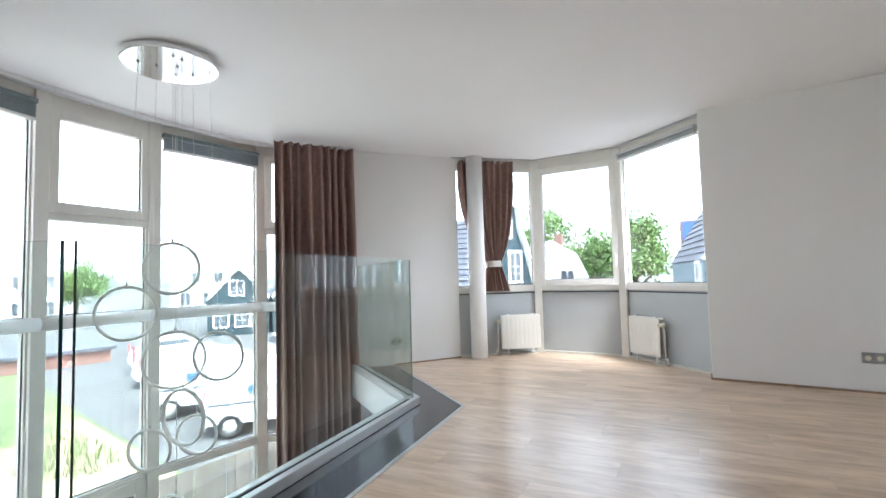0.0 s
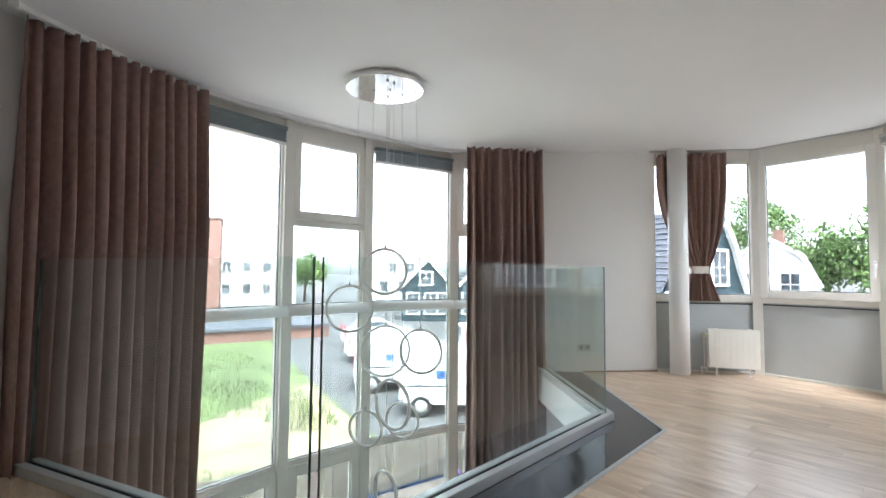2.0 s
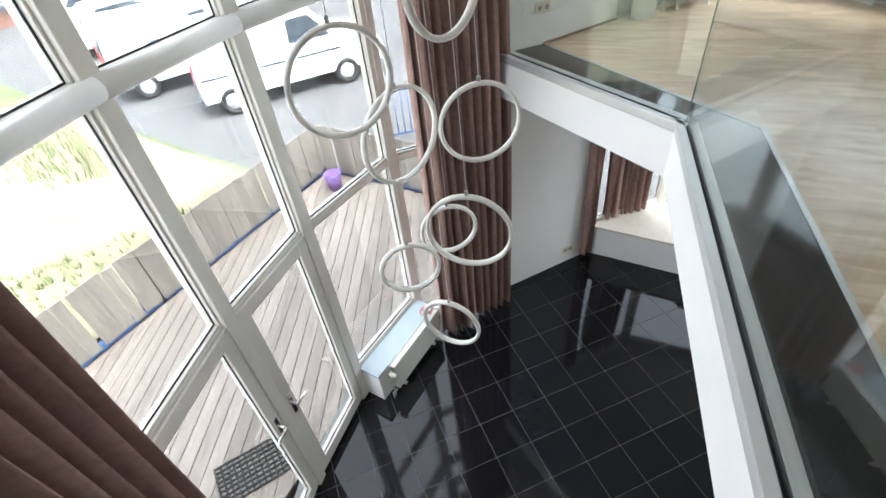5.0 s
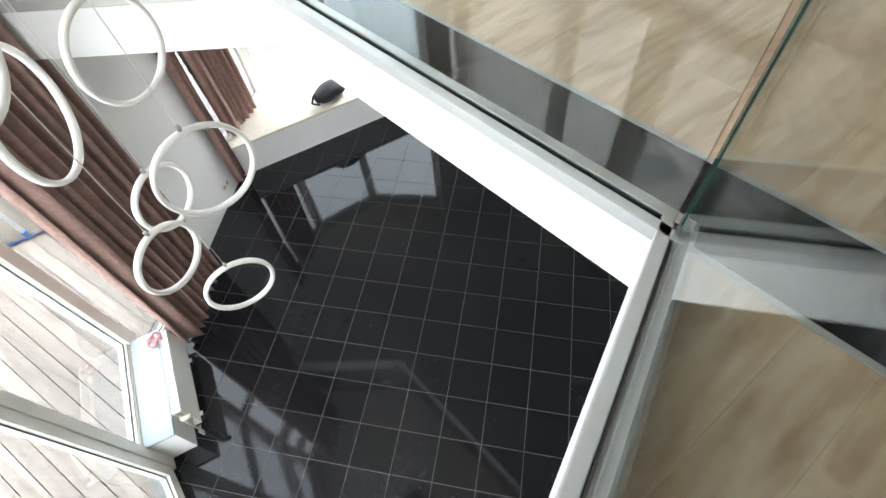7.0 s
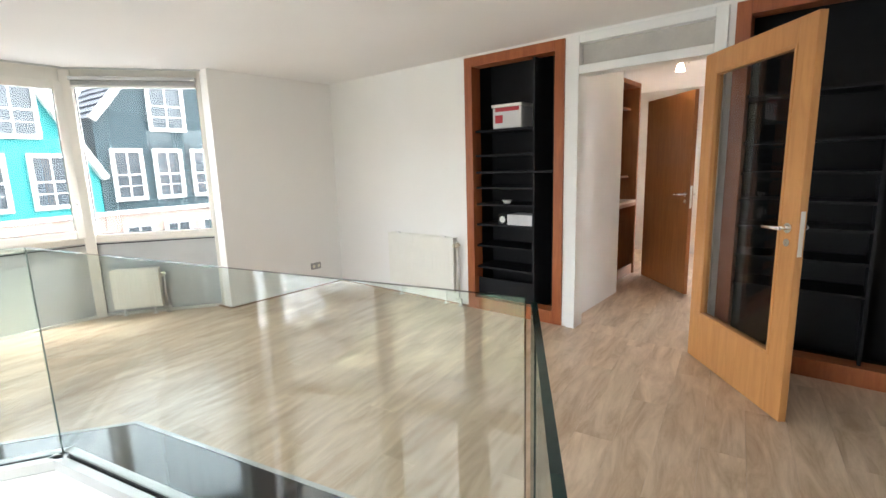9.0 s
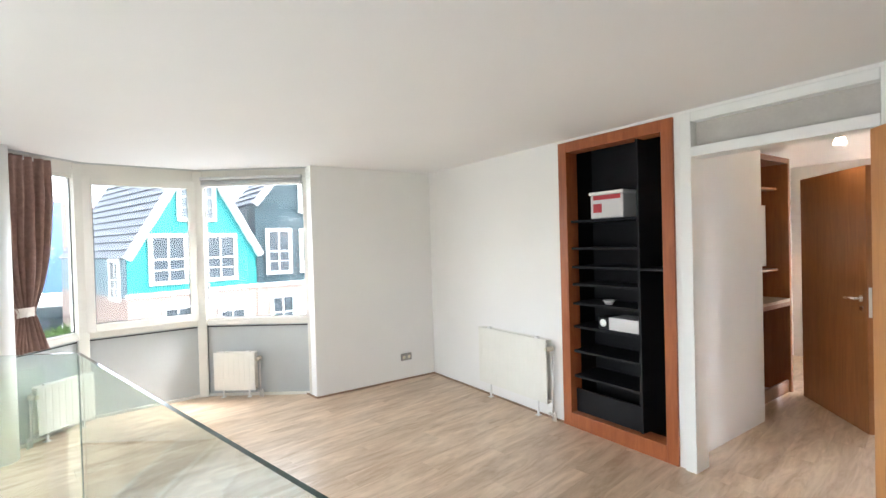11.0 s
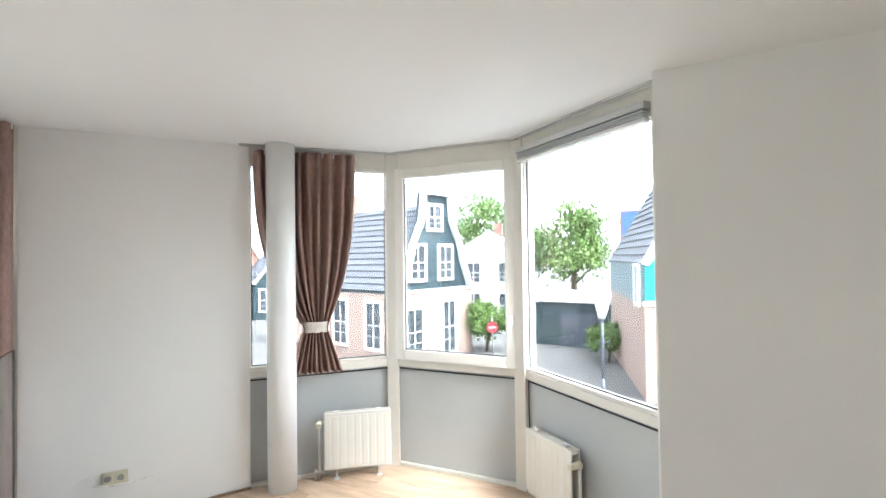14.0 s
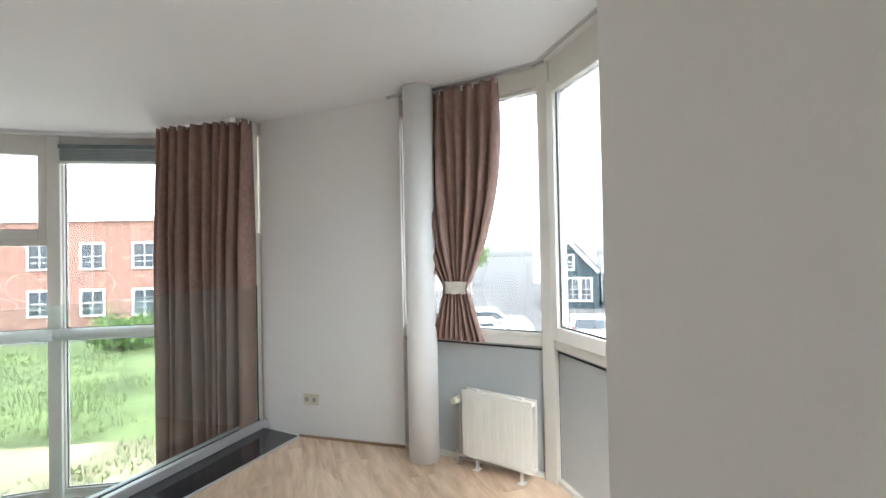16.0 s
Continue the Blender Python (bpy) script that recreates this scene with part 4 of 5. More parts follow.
def house(name, c, turn, w, d, base, eave, ridge, mats, label, front=(), side=(), gable="plain", lower=None, chimney=True, flank=None):
    """Gabled house; front along local x at y=0, ridge runs along y."""
    t = thing(name, pose(c[0], c[1], 0, 0, 0, turn), label, "house")
    wm, rm = mats
    bm = bmesh.new()
    if gable == "bell":
        pro = [(0, eave), (0.05 * w, eave + 0.1), (0.14 * w, eave + 0.3 * (ridge - eave)), (0.2 * w, eave + 0.55 * (ridge - eave)), (0.3 * w, eave + 0.8 * (ridge - eave)), (0.33 * w, ridge + 0.5)]
        pro += [(w - x, z) for x, z in pro[::-1]]
    elif gable == "gambrel":
        pro = [(0, eave), (0.17 * w, eave + 0.65 * (ridge - eave)), (0.5 * w, ridge), (0.83 * w, eave + 0.65 * (ridge - eave)), (w, eave)]
    else:
        pro = [(0, eave), (w / 2, ridge), (w, eave)]
    # body
    out = [(0, base)] + pro + [(w, base)]
    a = [bm.verts.new((x, 0, z)) for x, z in out]
    b = [bm.verts.new((x, 0.3, z)) for x, z in out]
    bm.faces.new(a), bm.faces.new(b[::-1])
    for i in range(len(out)):
        bm.faces.new((a[i], b[i], b[(i + 1) % len(out)], a[(i + 1) % len(out)]))
    box(bm, 0, 0.3, base, w, d, eave)
    bmesh.ops.recalc_face_normals(bm, faces=bm.faces)
    make("wall", bm, wm, t)
    if flank:
        boxes("side_cladding", [(-0.02, 0.05, base, 0.0, d, eave)], flank, t)
    if lower:
        boxes("plinth_storey", [(-0.03, -0.03, base, w + 0.03, d + 0.03, lower[0])], lower[1], t)
        boxes("band", [(-0.08, -0.08, lower[0], w + 0.08, 0.0, lower[0] + 0.14)], HOUSEWHITE, t)
    # roof
    bm = bmesh.new()
    rp = pro if gable == "gambrel" else [(0, eave), (w / 2, ridge), (w, eave)]
    y0 = 0.28 if gable == "bell" else -0.15
    rows = max(3, int(d / 0.45))
    for (x0, z0), (x1, z1) in zip(rp, rp[1:]):
        n = max(2, int(math.hypot(x1 - x0, z1 - z0) / 0.32))
        up = Vector((-(z1 - z0), 0, x1 - x0)).normalized()
        for i in range(n):
            f0, f1 = i / n, (i + 1) / n
            lift0, lift1 = (0.10, 0.05) if z1 > z0 else (0.05, 0.10)
            p0 = Vector((x0 + (x1 - x0) * f0, 0, z0 + (z1 - z0) * f0))
            p1 = Vector((x0 + (x1 - x0) * f1, 0, z0 + (z1 - z0) * f1))
            q = [p0 + up * lift0, p1 + up * lift1, p1 - up * 0.02, p0 - up * 0.02]
            lo = [bm.verts.new((p.x, y0, p.z)) for p in q]
            hi = [bm.verts.new((p.x, d + 0.2, p.z)) for p in q]
            bm.faces.new(lo), bm.faces.new(hi[::-1])
            for k in range(4):
                bm.faces.new((lo[k], hi[k], hi[(k + 1) % 4], lo[(k + 1) % 4]))
    bmesh.ops.recalc_face_normals(bm, faces=bm.faces)
    make("roof", bm, rm, t)
    # white edge boards of the gable
    bm = bmesh.new()
    for (x0, z0), (x1, z1) in zip(pro, pro[1:]):
        p0, p1 = Vector((x0, 0, z0)), Vector((x1, 0, z1))
        v = (p1 - p0)
        ang = math.atan2(v.z, v.x)
        box(bm, -0.02, -0.2, -0.1, v.length + 0.02, 0.0, 0.13, Matrix.Translation(p0) @ Matrix.Rotation(-ang, 4, "Y"))
    make("edge_board", bm, HOUSEWHITE, t)
    if chimney:
        boxes("chimney", [(w / 2 - 0.3, d * 0.55, ridge - 0.4, w / 2 + 0.3, d * 0.55 + 0.6, ridge + 0.9)], BRICK, t)
    flip = Matrix.Rotation(radians(-90), 4, "Z") @ Matrix.Scale(-1, 4, (1, 0, 0))
    for x, z, ww, hh in front:
        one_window(t, Matrix.Identity(4), x, z, ww, hh)
    for y, z, ww, hh in side:
        one_window(t, flip, y, z, ww, hh)
    return t


def one_window(t, m, x, z, w, h):
    fb = bmesh.new()
    win(fb, fb, m, x, z, w, h)
    fb.faces.ensure_lookup_table()
    for f in fb.faces[-6:]:
        f.material_index = 1
    bmesh.ops.recalc_face_normals(fb, faces=fb.faces)
    make("window", fb, [HOUSEWHITE, DARKGLASS], t)


def win(fb, gb, m, x, z, w, h, e=0.13):
    for r in ((x - e, z - e, x, z + h + e), (x + w, z - e, x + w + e, z + h + e), (x, z + h, x + w, z + h + e), (x, z - e, x + w, z)):
        box(fb, r[0], -0.09, r[1], r[2], 0.01, r[3], m)
    for r in ((x + w / 2 - .025, z, x + w / 2 + .025, z + h), (x, z + h * .5 - .025, x + w, z + h * .5 + .025), (x, z + h * .25 - .015, x + w, z + h * .25 + .015)):
        box(fb, r[0], -0.06, r[1], r[2], -0.02, r[3], m)
    box(gb, x, -0.045, z, x + w, -0.035, z + h, m)


house("house", (2.3, 21.2), 16, 4.6, 8, G, 1.3, 5.2, (TEAL, ROOFGREY), "teal boarded gabled house on a pale brick base",
      front=((0.75, 0.5, 1.0, 1.5), (2.55, 0.5, 1.0, 1.5), (1.7, 2.7, 1.1, 1.5), (1.1, -2.8, 0.8, 2.3), (3.0, -2.5, 0.9, 1.7)), side=((0.7, 0.0, 0.8, 1.2),), lower=(0.0, PINKBRICK), flank=SLATE)
house("house", (6.62, 22.4), 4, 5.4, 3.4, G, 3.3, 6.7, (DARKGREEN, ROOFGREY), "dark green boarded gabled house on a pale brick base",
      front=((0.5, 0.6, 0.8, 1.6), (1.9, 0.6, 0.8, 1.6), (3.3, 0.6, 0.8, 1.6), (1.9, 3.1, 1.1, 1.6), (0.6, -1.7, 0.8, 1.2), (2.0, -1.7, 0.8, 1.2), (3.4, -1.7, 0.8, 1.2)), lower=(0.0, PINKBRICK))
# house with the bell gable: front faces the crossing
house("house", (-7.1, 21.2), 77.5, 5.0, 10, G, 0.2, 4.0, (DARKGREEN, ROOFGREY), "dark bell-gabled house with a brick ground floor",
      front=((0.9, 0.7, 0.8, 1.4), (2.7, 0.7, 0.8, 1.4), (2.0, 2.9, 0.8, 1.0), (0.6, -2.5, 0.9, 1.9), (2.9, -2.7, 0.8, 2.3)),
      side=((0.9, -2.2, 0.9, 1.9), (3.2, -2.2, 0.9, 1.9), (5.4, -2.2, 0.9, 1.9), (7.4, -2.2, 0.9, 1.9)), gable="bell", lower=(0.1, PINKBRICK))
dm = thing("dormer", pose(-7.1, 21.2, 0, 0, 0, 77.5), "white dormer window on the tiled roof", "dormer")
fb, gb = bmesh.new(), bmesh.new()
md2 = Matrix.Translation((0.28, 3.1, 0.15)) @ Matrix.Rotation(radians(-90), 4, "Z") @ Matrix.Scale(-1, 4, (1, 0, 0))
win(fb, gb, md2, 3.4, 0.8, 0.8, 1.2, 0.2)
box(fb, 3.2, -0.09, 2.0, 4.4, 1.0, 2.15, md2)
for s in (-1, 1):
    box(fb, 0, -0.12, 0, 0.85, 0.9, 0.12, md2 @ Matrix.Translation((3.8, 0, 2.75)) @ Matrix.Rotation(radians(90 - s * 50), 4, "Y"))
box(fb, 3.3, 0.0, 0.6, 4.3, 1.2, 2.1, md2)
for b_ in (fb, gb):
    bmesh.ops.recalc_face_normals(b_, faces=b_.faces)
make("frame", fb, HOUSEWHITE, dm)
make("pane", gb, DARKGLASS, dm)
house("house", (-11.2, 34.5), 14, 5.0, 8, G, 0.4, 3.3, (HOUSEWHITE, ROOFGREY), "white gambrel-roofed house with a grey tiled roof",
      front=((0.9, -0.1, 0.9, 1.3), (3.1, -0.1, 0.9, 1.3), (0.9, -2.5, 0.9, 1.6), (3.1, -2.5, 0.9, 1.6)), gable="gambrel")
# low garage
ga = thing("garage", pose(-3.9, 29.5, 0, 0, 0, -4), "low dark green timber garage with a white roof edge", "garage")
boxes("wall", [(0, 0, G, 5.4, 5, -0.75)], DARKGREEN, ga)
boxes("roof", [(-0.15, -0.15, -0.75, 5.55, 5.1, -0.5)], HOUSEWHITE, ga)
boxes("door", [(1.4, -0.06, G, 3.5, 0, -1.3)], CARDARK, ga)
boxes("panel", [(3.9, -0.05, -2.4, 4.6, 0, -1.5)], HOUSEWHITE, ga)
# tower block
tb = thing("office_tower", pose(-4.6, 66, 0, 0, 0, -8), "distant red and blue office block", "building")
boxes("wall", [(0, 0, G, 4.0, 6, 7.0)], BRICK, tb)
boxes("facade_strip", [(0.3, -0.1, G, 2.2, 0, 6.8)], BLUE, tb)


def block(name, c, turn, w, d, top, wm, label, cols, rows, z0, dz, ww=1.3, hh=1.5):
    t = thing(name, pose(c[0], c[1], 0, 0, 0, turn), label, "building")
    boxes("wall", [(0, 0, G, w, d, top)], wm, t)
    boxes("cornice", [(-0.1, -0.12, top, w + 0.1, d + 0.1, top + 0.25)], HOUSEWHITE, t)
    for r in range(rows):
        for i in range(cols):
            one_window(t, Matrix.Identity(4), (i + 0.5) * w / cols - ww / 2, z0 + r * dz, ww, hh)
    return t


# front along local x, facing local -y
block("brick_terrace", (-33.0, -30.0), 82, 26, 8, 4.0, BRICK, "red brick terrace of flats with white windows", 8, 2, -2.0, 3.0)
block("brick_flats", (-29.0, -46.0), 84, 15, 8, 12.0, BRICK, "tall red brick block of flats", 4, 4, -2.0, 3.0, 1.8)
block("brick_flats", (-38.5, 2.5), 80, 6.5, 8, 5.3, BRICK, "red brick corner building with white windows", 2, 2, -1.2, 3.0, 1.1)
block("white_flats", (-57, 11.5), 78, 9, 7, 3.6, HOUSEWHITE, "white rendered building with dark windows", 4, 2, -1.6, 2.6, 0.9, 1.2)
# low brick shed with dark roof beyond the lawn
sh = thing("low_shed", pose(-28.5, -3, 0), "low brick wall with a flat dark roof", "shed")
boxes("wall", [(0, 0, G, 3.4, 16.5, -2.35)], BRICK, sh)
boxes("roof", [(-0.3, -0.2, -2.35, 3.6, 16.7, -2.18)], ROOFGREY, sh)
for i, (x, y) in enumerate(((-31.0, 22.0), (-28.6, 26.0), (-26.2, 30.0), (-36.5, 34.0))):
    house("house", (x, y), 59, 4.4, 7, G, -0.2 if i < 3 else 1.5, 2.2 if i < 3 else 5.0, (DARKGREEN if i < 3 else BRICK, ROOFGREY if i < 3 else ROOFRED),
          "dark green timber cottage with white trim" if i < 3 else "brick house with a red tiled roof",
          front=((0.5, -2.3, 0.9, 1.6), (2.0, -2.3, 0.9, 1.6), (3.1, -2.3, 0.7, 1.6), (1.6, 0.1, 0.9, 1.0)), chimney=i == 3)
house("house", (-62, 34), 62, 9, 9, G, 2.0, 6.5, (HOUSEWHITE, ROOFGREY), "pale gabled house along the far street", front=((1.2, -1.8, 1.2, 1.6), (4, -1.8, 1.2, 1.6), (6.6, -1.8, 1.2, 1.6), (2.5, 1.2, 1.2, 1.4), (5.2, 1.2, 1.2, 1.4)))


def wheel(t, x, y, s):
    w = new("wheel")
    w.parent = t
    w.matrix_basis = pose(x, y, 0.31)
    bm = bmesh.new()
    torus(bm, Matrix.Rotation(radians(90), 4, "X"), 0.24, 0.075, 28, 8)
    make("tyre", bm, RUBBER, w)
    bm = bmesh.new()
    rod(bm, (0, s * 0.03, 0), (0, s * 0.06, 0), 0.19, 20, 0.17)
    for k in range(5):
        a = 2 * math.pi * k / 5
        rod(bm, (0, s * 0.07, 0), (0.18 * math.cos(a), s * 0.065, 0.18 * math.sin(a)), 0.022, 6)
    make("rim", bm, STEEL, w)


def car(name, m, van, paint, label):
    """Body along local x, nose at +x."""
    t = thing(name, m, label, "car", "parked cars")
    if van:
        L, W = 4.4, 1.75
        pro = [(0, 0.35), (0.02, 1.0), (0.12, 1.75), (0.3, 1.86), (2.75, 1.84), (3.35, 1.2), (4.2, 1.0), (4.38, 0.75), (4.4, 0.35)]
        glass = [(2.15, 1.2), (2.2, 1.68), (2.72, 1.7), (3.15, 1.2)]
        rear = (0.62, 3.35)
    else:
        L, W = 4.1, 1.7
        pro = [(0, 0.35), (0.0, 0.85), (0.35, 0.98), (0.85, 1.42), (2.2, 1.46), (3.0, 0.98), (3.85, 0.86), (4.1, 0.6), (4.1, 0.35)]
        glass = [(0.6, 0.98), (0.95, 1.36), (2.12, 1.38), (2.75, 0.98)]
        rear = (0.75, 3.3)
    bm = bmesh.new()
    for k, sh_ in enumerate((0.0,)):
        a = [bm.verts.new((x, -W / 2 + 0.10 * max(0, z - 0.9), z)) for x, z in pro]
        b = [bm.verts.new((x, W / 2 - 0.10 * max(0, z - 0.9), z)) for x, z in pro]
        bm.faces.new(a), bm.faces.new(b[::-1])
        for i in range(len(pro)):
            bm.faces.new((a[i], b[i], b[(i + 1) % len(pro)], a[(i + 1) % len(pro)]))
    bmesh.ops.recalc_face_normals(bm, faces=bm.faces)
    make("body", bm, paint, t, 0.06)
    bm = bmesh.new()
    for s in (-1, 1):
        vs_ = [bm.verts.new((x, s * (W / 2 - 0.10 * max(0, z - 0.9) + 0.006), z)) for x, z in glass]
        bm.faces.new(vs_)
    x0, z0, x1, z1 = (2.83, 1.76, 3.33, 1.24) if van else (2.28, 1.41, 2.95, 1.02)
    bm.faces.new([bm.verts.new(c) for c in ((x0 + .03, -0.65, z0 + .02), (x0 + .03, 0.65, z0 + .02), (x1 + .03, 0.7, z1 + .02), (x1 + .03, -0.7, z1 + .02))])
    x0, z0, x1, z1 = (0.02, 1.1, 0.10, 1.65) if van else (0.40, 1.04, 0.80, 1.39)
    bm.faces.new([bm.verts.new(c) for c in ((x0 - .02, -0.65, z0 + .01), (x0 - .02, 0.65, z0 + .01), (x1 - .02, 0.6, z1 + .01), (x1 - .02, -0.6, z1 + .01))])
    make("window", bm, DARKGLASS, t)
    boxes("bumper", [(-0.05, -W / 2 + .03, 0.32, 0.12, W / 2 - .03, 0.55), (L - 0.12, -W / 2 + .03, 0.3, L + 0.04, W / 2 - .03, 0.5)], paint if not van else CARDARK, t, 0.03)
    boxes("tail_light", [(-0.012, s * 0.72 - 0.07, 0.75, 0.06, s * 0.72 + 0.07, 1.2) for s in (-1, 1)], RED, t, 0.01)
    if van:
        boxes("trim_line", [(0.1, s * (W / 2 + .004) - .006, 0.86, 3.3, s * (W / 2 + .004) + .006, 0.90) for s in (-1, 1)], CARDARK, t)
        boxes("sign", [(1.05, s * (W / 2 + .0) - .008, 1.08, 1.35, s * (W / 2 + .0) + .008, 1.32) for s in (-1, 1)], BLUE, t)
        boxes("lettering", [(1.42, s * (W / 2) - .007, 1.22, 1.85, s * (W / 2) + .007, 1.27) for s in (-1, 1)] + [(1.42, s * (W / 2) - .007, 1.12, 1.75, s * (W / 2) + .007, 1.16) for s in (-1, 1)], GREYPL, t)
    for x in rear:
        for s in (-1, 1):
            wheel(t, x, s * (W / 2 - 0.08), s)
    return t


car("van", pose(-8.5, 9.57, G, 0, 0, 57), True, CARWHITE, "parked white delivery van with a blue sign")
car("van", pose(-11.6, 9.4, G, 0, 0, 66), True, CARWHITE, "parked white van with a dark bumper")
car("car", pose(-16.6, 11.2, G, 0, 0, 75), False, CARWHITE, "parked white hatchback by the road")
car("car", pose(-20.5, 12.6, G, 0, 0, 75), False, CARWHITE, "parked white hatchback by the road")
car("car", pose(-5.0, 14.8, G, 0, 0, 60), False, CARDARK, "parked dark blue hatchback")
car("car", pose(-14.0, 17.0, G, 0, 0, 155), False, CARWHITE, "parked white hatchback by the road")


def tree(c, top, r, label, seed, trunk=True):
    t = thing("tree" if trunk else "shrub", pose(c[0], c[1], G), label, "tree" if trunk else "shrub")
    rnd = random.Random(seed)
    h = top - G
    bm = bmesh.new()
    ends = []
    rod(bm, (0, 0, 0), (0.1, 0, h * 0.5), 0.03 * h, 10, 0.018 * h)
    for k in range(9):
        a, e = rnd.uniform(0, 6.28), rnd.uniform(0.25, 1.0)
        p0 = Vector((0.1 * e, 0, h * rnd.uniform(0.3, 0.5)))
        p1 = Vector((math.cos(a) * r * 0.6, math.sin(a) * r * 0.6, h * rnd.uniform(0.45, 0.85)))
        rod(bm, p0, p1, 0.012 * h, 7, 0.004 * h)
        ends.append(p1)
    make("trunk", bm, BARK, t)
    bm = bmesh.new()
    for k in range(34):
        a, b, e = rnd.uniform(0, 6.28), rnd.uniform(-1, 1), rnd.uniform(0.3, 0.85)
        c0 = Vector((math.cos(a) * r * e * math.sqrt(1 - b * b), math.sin(a) * r * e * math.sqrt(1 - b * b), h * 0.66 + b * e * h * 0.36))
        for j in range(150):
            d = Vector((rnd.gauss(0, 1), rnd.gauss(0, 1), rnd.gauss(0, 0.8))) * r * 0.17
            s = rnd.uniform(0.08, 0.17) * (0.55 + 0.17 * r)
            q = Euler((rnd.uniform(0, 6), rnd.uniform(0, 6), rnd.uniform(0, 6))).to_matrix()
            bm.faces.new([bm.verts.new(c0 + d + q @ Vector(v)) for v in ((-s, 0, 0), (0, -s * .6, 0.02), (s, 0, 0), (0, s * .6, 0.02))])
    tagged(make("crown", bm, LEAF, t), "dense fresh green leaves", kind="stuff")
    return t


tree((-13.5, 45), 8.8, 3.6, "green leafy street tree behind the white house", 1)
tree((-3.6, 37), 5.8, 3.0, "round green leafy tree behind the garage", 2)
tree((-7.0, 38), 4.6, 2.3, "green leafy tree beside the white house", 3)
tree((-5.4, 26.5), -0.6, 1.3, "low green shrub at the street corner", 4, False)
tree((0.3, 26.5), -1.4, 0.9, "low green shrub by the garage", 5, False)
tree((-63, 24), 4.0, 3.6, "green leafy tree along the far street", 6)
tree((-20, -12), -1.2, 2.0, "low green shrub on the lawn", 8, False)
tree((-22, -4), -1.6, 1.8, "low green shrub on the lawn", 9, False)

# street furniture
lp = thing("street_lamp", pose(1.2, 20.0, G), "dark street lamp with a white lantern", "street lamp")
bm = bmesh.new()
rod(bm, (0, 0, 0), (0, 0, 0.9), 0.08, 14, 0.06)
rod(bm, (0, 0, 0.9), (0, 0, 2.7), 0.045, 12)
rod(bm, (-0.22, 0, 2.0), (0.22, 0, 2.0), 0.02, 8)
make("post", bm, CARDARK, lp)
bm = bmesh.new()
rod(bm, (0, 0, 2.7), (0, 0, 3.1), 0.11, 6, 0.2)
rod(bm, (0, 0, 3.1), (0, 0, 3.3), 0.22, 6, 0.03)
make("lantern", bm, HOUSEWHITE, lp)
sg = thing("road_sign", pose(-4.3, 24.6, G, 0, 0, 28), "round red no-entry sign on a grey post", "sign")
bm = bmesh.new()
rod(bm, (0, 0, 0), (0, 0, 2.0), 0.03, 10)
make("post", bm, GREYPL, sg)
bm = bmesh.new()
rod(bm, (0, -0.03, 1.5), (0, -0.06, 1.5), 0.24, 28)
make("disc", bm, RED, sg)
boxes("bar", [(-0.16, -0.067, 1.465, 0.16, -0.061, 1.535)], HOUSEWHITE, sg)
bo = thing("bollard", pose(-3.0, 21.0, G), "dark metal street bollard", "bollard", "bollards")
bm = bmesh.new()
rod(bm, (0, 0, 0), (0, 0, 0.85), 0.06, 12, 0.05)
rod(bm, (0, 0, 0.85), (0, 0, 0.92), 0.065, 12, 0.04)
make("shaft", bm, CARDARK, bo)
for x, y in ((-4.2, 19.8), (-5.3, 18.8), (-6.4, 17.9)):
    copy_thing(bo, pose(x, y, G))

# metal railing and fence round the terrace
rg = thing("street_railing", pose(-3.2, 9.6, G, 0, 0, 40), "dark metal railing beside the parked van", "railing")
bm = bmesh.new()
rod(bm, (0, 0, 1.0), (2.6, 0, 1.0), 0.02)
rod(bm, (0, 0, 0.15), (2.6, 0, 0.15), 0.02)
for i in range(21):
    rod(bm, (i * 0.13, 0, 0.0 if i % 10 == 0 else 0.15), (i * 0.13, 0, 1.0), 0.010, 6)
make("bar", bm, BLUE, rg)
fc = thing("fence", Matrix.Identity(4), "weathered grey plank fence with a blue bottom rail", "fence")
pm = bmesh.new()
box(pm, -0.066, -0.011, -2.74, 0.066, 0.011, -1.93)
proto = make("plank", pm, FENCE, fc, 0.004, pose(-3.5, 1.4, 0, 0, 0, 90))
FP = [(-3.5, 1.4), (-3.5, 8.0), (-0.6, 8.0)]
first = True
rails, posts_ = bmesh.new(), bmesh.new()
for a, b in zip(FP, FP[1:]):
    m, l = along(a, b)
    n = int(l / 0.138)
    for i in range(n):
        if first:
            first = False
            continue
        o = new("plank", proto.data)
        o.parent = fc
        o.matrix_basis = m @ pose((i + 0.5) * 0.138, 0.004 * ((i * 7) % 3), random.uniform(-0.012, 0.012), 0, random.uniform(-0.6, 0.6))
    box(rails, 0, 0.02, -2.80, l, 0.07, -2.70, m)
    for x in (0.05, l / 2, l - 0.05):
        box(posts_, x - 0.035, 0.02, -2.85, x + 0.035, 0.08, -1.95, m)
box_rail = make("rail", rails, BLUE, fc)
make("fence_post", posts_, FENCE, fc)

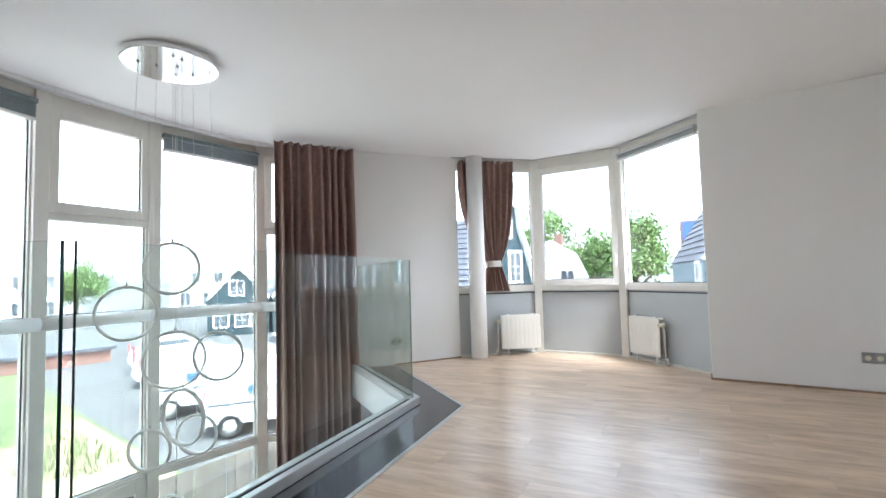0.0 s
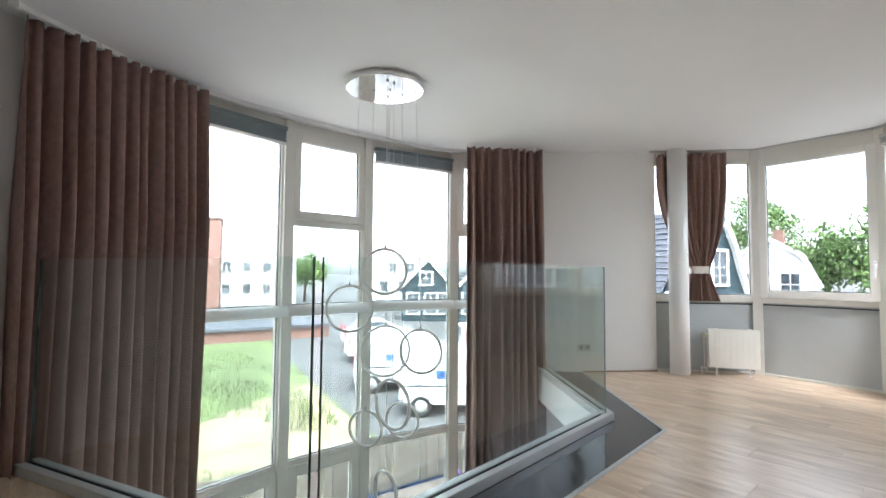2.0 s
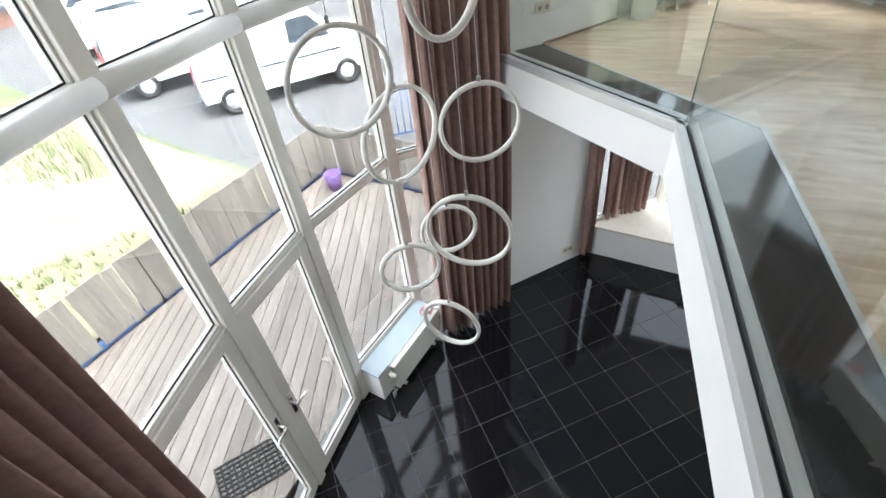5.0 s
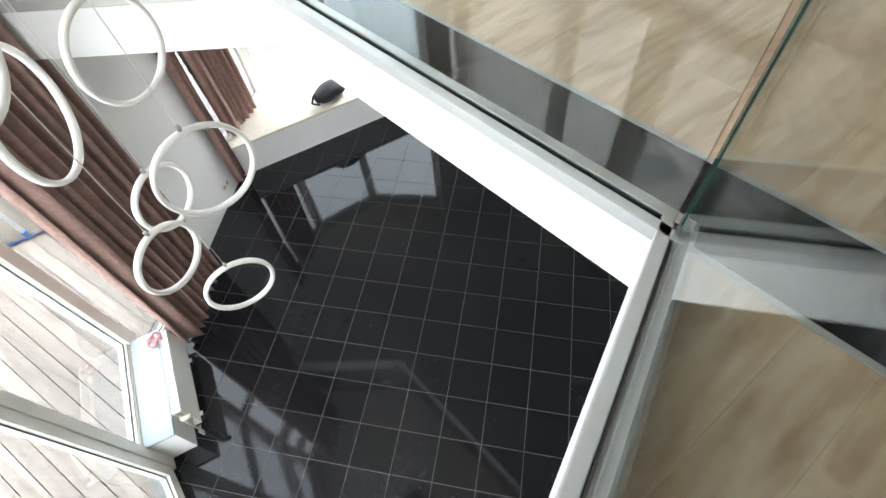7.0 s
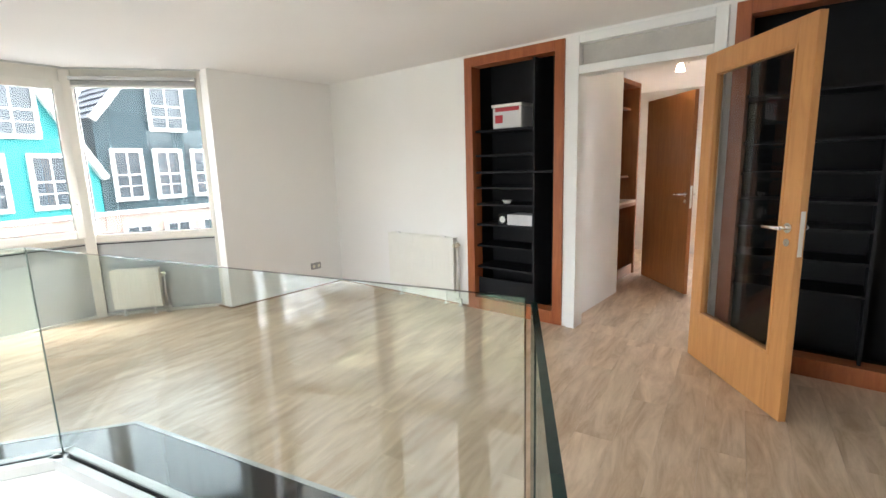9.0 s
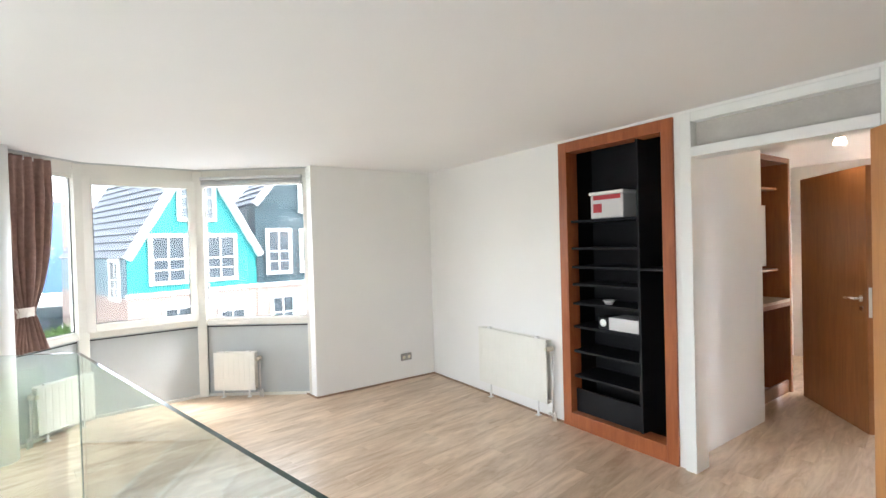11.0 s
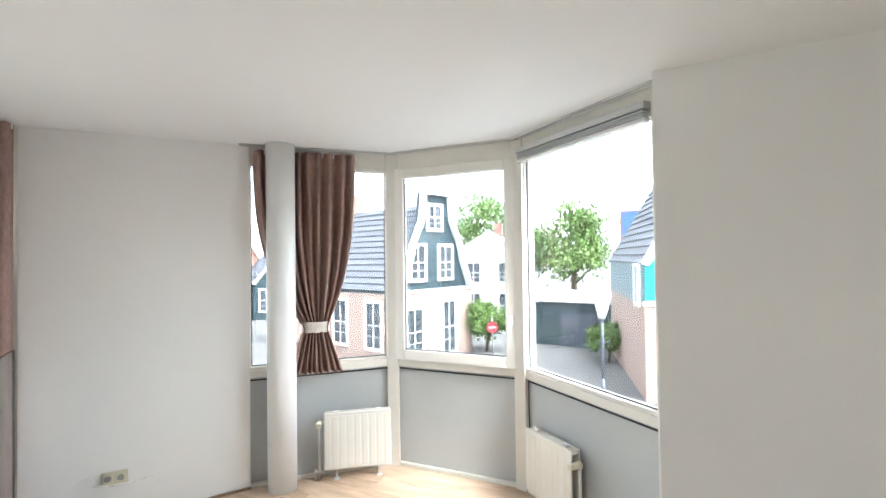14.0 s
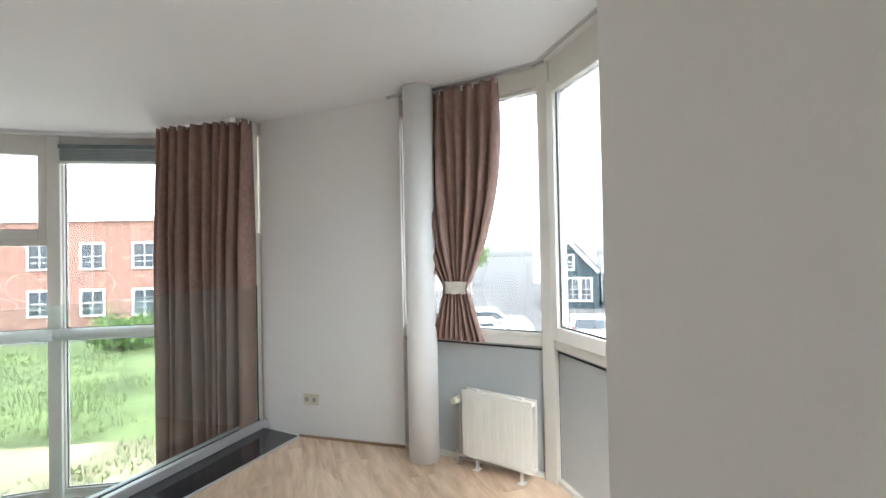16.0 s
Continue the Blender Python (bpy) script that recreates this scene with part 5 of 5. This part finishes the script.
# doormat outside
dmt = thing("doormat", pose(-0.85, 3.6, -2.765, 0, 0, 60), "dark rubber mat on the terrace", "mat")
bm = bmesh.new()
for i in range(9):
    box(bm, -0.3, -0.2 + i * 0.048, 0, 0.3, -0.185 + i * 0.048, 0.012)
for i in range(12):
    box(bm, -0.3 + i * 0.053, -0.2, 0, -0.285 + i * 0.053, 0.2, 0.011)
make("weave", bm, RUBBER, dmt)
bk = thing("flower_pot", pose(-3.0, 7.6, -2.765), "small purple flower pot in the terrace corner", "pot")
bm = bmesh.new()
rod(bm, (0, 0, 0), (0, 0, 0.28), 0.10, 20, 0.14)
make("body", bm, mat("purple_glaze", (0.16, 0.09, 0.25), 0.3), bk)

# ---- boards and tiles ----
terrace = tagged(new("terrace"), "weathered wooden plank terrace", "terrace", kind="structure")
dk = bmesh.new()
box(dk, -0.062, -1.0, -0.03, 0.062, 1.0, 0)
dproto = None
DKP = [(-0.42, 1.0), (-0.42, 3.7), (-0.52, 4.6), (-0.48, 5.8), (0.2, 6.6), (0.85, 7.6), (0.85, 7.95), (-3.45, 7.95), (-3.45, 1.0)]
AD = radians(28)
dp = turned(DKP, -AD)
xs, ys = [p[0] for p in dp], [p[1] for p in dp]
x = min(xs)
while x < max(xs):
    piece = clip_rect(dp, x, min(ys) - 1, x + 0.133, max(ys) + 1)
    if piece:
        bm = bmesh.new()
        prism(bm, piece, -2.80, -2.77)
        o = make("plank", bm, DECK, terrace)
        o.matrix_basis = Matrix.Rotation(AD, 4, "Z")
    x += 0.14
dk.free()

# laminate boards of the upper floor
laminate = tagged(new("floor"), "pale oak laminate floor with a streaky grain", "floor", kind="structure")
FLOORS = [(0.80, 2.06), (0.86, 1.90), SOUTHW, SI, GB, GE]
FLOORP = [SB, (EAST, SOUTH), (EAST, NORTH), (3.655, NORTH), (3.62, 7.7), (2.74, 8.34), (1.70, 8.27), (1.0, 7.5), (1.04, NORTH), SW, SF]
HALLP = [(EAST, DR[0] - 0.7), (9.15, DR[0] - 0.7), (9.15, 5.15), (EAST, 5.15)]
AF = radians(FLOOR_TURN)
for poly in (FLOORP, FLOORS, HALLP):
    fp_ = turned(poly, -AF)
    xs, ys = [p[0] for p in fp_], [p[1] for p in fp_]
    y, r = min(ys), 0
    while y < max(ys):
        x = min(xs) - (0.37 * r % 1) * 1.38
        while x < max(xs):
            piece = clip_rect(fp_, x, y, x + 1.3788, y + 0.1922)
            if piece:
                bm = bmesh.new()
                prism(bm, piece, -0.010, 0.0)
                o = make("plank", bm, LAMINATE, laminate)
                o.matrix_basis = Matrix.Rotation(AF, 4, "Z")
            x += 1.38
        y += 0.193
        r += 1
bm = bmesh.new()
box(bm, EAST, 2.5, -0.2, 9.2, 5.2, -0.012)
tagged(make("floor_hall", bm, PLASTER), "plain base under the hall floor", "floor", kind="structure")

# black tiles of the lower floor
lower = tagged(new("floor_lower"), "glossy black tiled floor with pale joints", "floor", kind="structure")
LOWP = [(0.86, 1.90), SOUTHW, (EAST, SOUTH), (EAST, NORTH + 0.03), (1.04, NORTH + 0.03)] + FAC[:-1]
bm = bmesh.new()
prism(bm, OUT, LOW - 0.2, LOW - 0.0025)
make("grout", bm, GROUT, lower)
AT, S = radians(-40.5), 0.332
tp = turned(LOWP, -AT)
ox, oy = turned([(1.29, 4.85)], -AT)[0]
xs, ys = [p[0] for p in tp], [p[1] for p in tp]
rest = bmesh.new()
count = 0
for i in range(math.floor((min(xs) - ox) / S), math.ceil((max(xs) - ox) / S)):
    for j in range(math.floor((min(ys) - oy) / S), math.ceil((max(ys) - oy) / S)):
        x, y = ox + i * S, oy + j * S
        piece = clip_rect(tp, x + 0.0024, y + 0.0024, x + S - 0.0024, y + S - 0.0024)
        if not piece:
            continue
        cx, cy = turned([(x + S / 2, y + S / 2)], AT)[0]
        if cx < 3.4 and count < 295:
            bm = bmesh.new()
            prism(bm, piece, LOW - 0.01, LOW)
            o = make("tile", bm, TILE, lower)
            o.matrix_basis = Matrix.Rotation(AT, 4, "Z")
            count += 1
        else:
            prism(rest, piece, LOW - 0.01, LOW)
o = make("tile_field", rest, TILE, lower)
o.matrix_basis = Matrix.Rotation(AT, 4, "Z")
tagged(o, "glossy black floor tiles", kind="stuff")


# ---- every separate piece of a part becomes a part of its own ----
PIECES = ("foot", "insert", "opening", "hoop", "wire", "ferrule", "shelf", "slat", "divider", "glass_pane", "panel", "hinge", "tail_light", "bumper",
          "print", "loop", "sign", "lettering", "trim_line", "hook", "fence_post", "rail", "gasket", "bead", "valve")
for ob in list(scene.objects):
    if ob.type != "MESH" or not ob.parent or ob.name.split(".")[0] not in PIECES:
        continue
    bm = bmesh.new()
    bm.from_mesh(ob.data)
    left, groups = set(bm.verts), []
    while left:
        stack, seen = [left.pop()], []
        while stack:
            v = stack.pop()
            seen.append(v)
            for e in v.link_edges:
                o = e.other_vert(v)
                if o in left:
                    left.discard(o)
                    stack.append(o)
        groups.append({v.index for v in seen})
    if len(groups) > 1:
        for n, g in enumerate(groups):
            part = bmesh.new()
            part.from_mesh(ob.data)
            bmesh.ops.delete(part, geom=[v for v in part.verts if v.index not in g], context="VERTS")
            me = bpy.data.meshes.new(ob.name.split(".")[0])
            part.to_mesh(me)
            part.free()
            for mm in ob.data.materials:
                me.materials.append(mm)
            if n == 0:
                first_mesh = me
            else:
                c = ob.copy()
                c.data = me
                scene.collection.objects.link(c)
        ob.data = first_mesh
    bm.free()
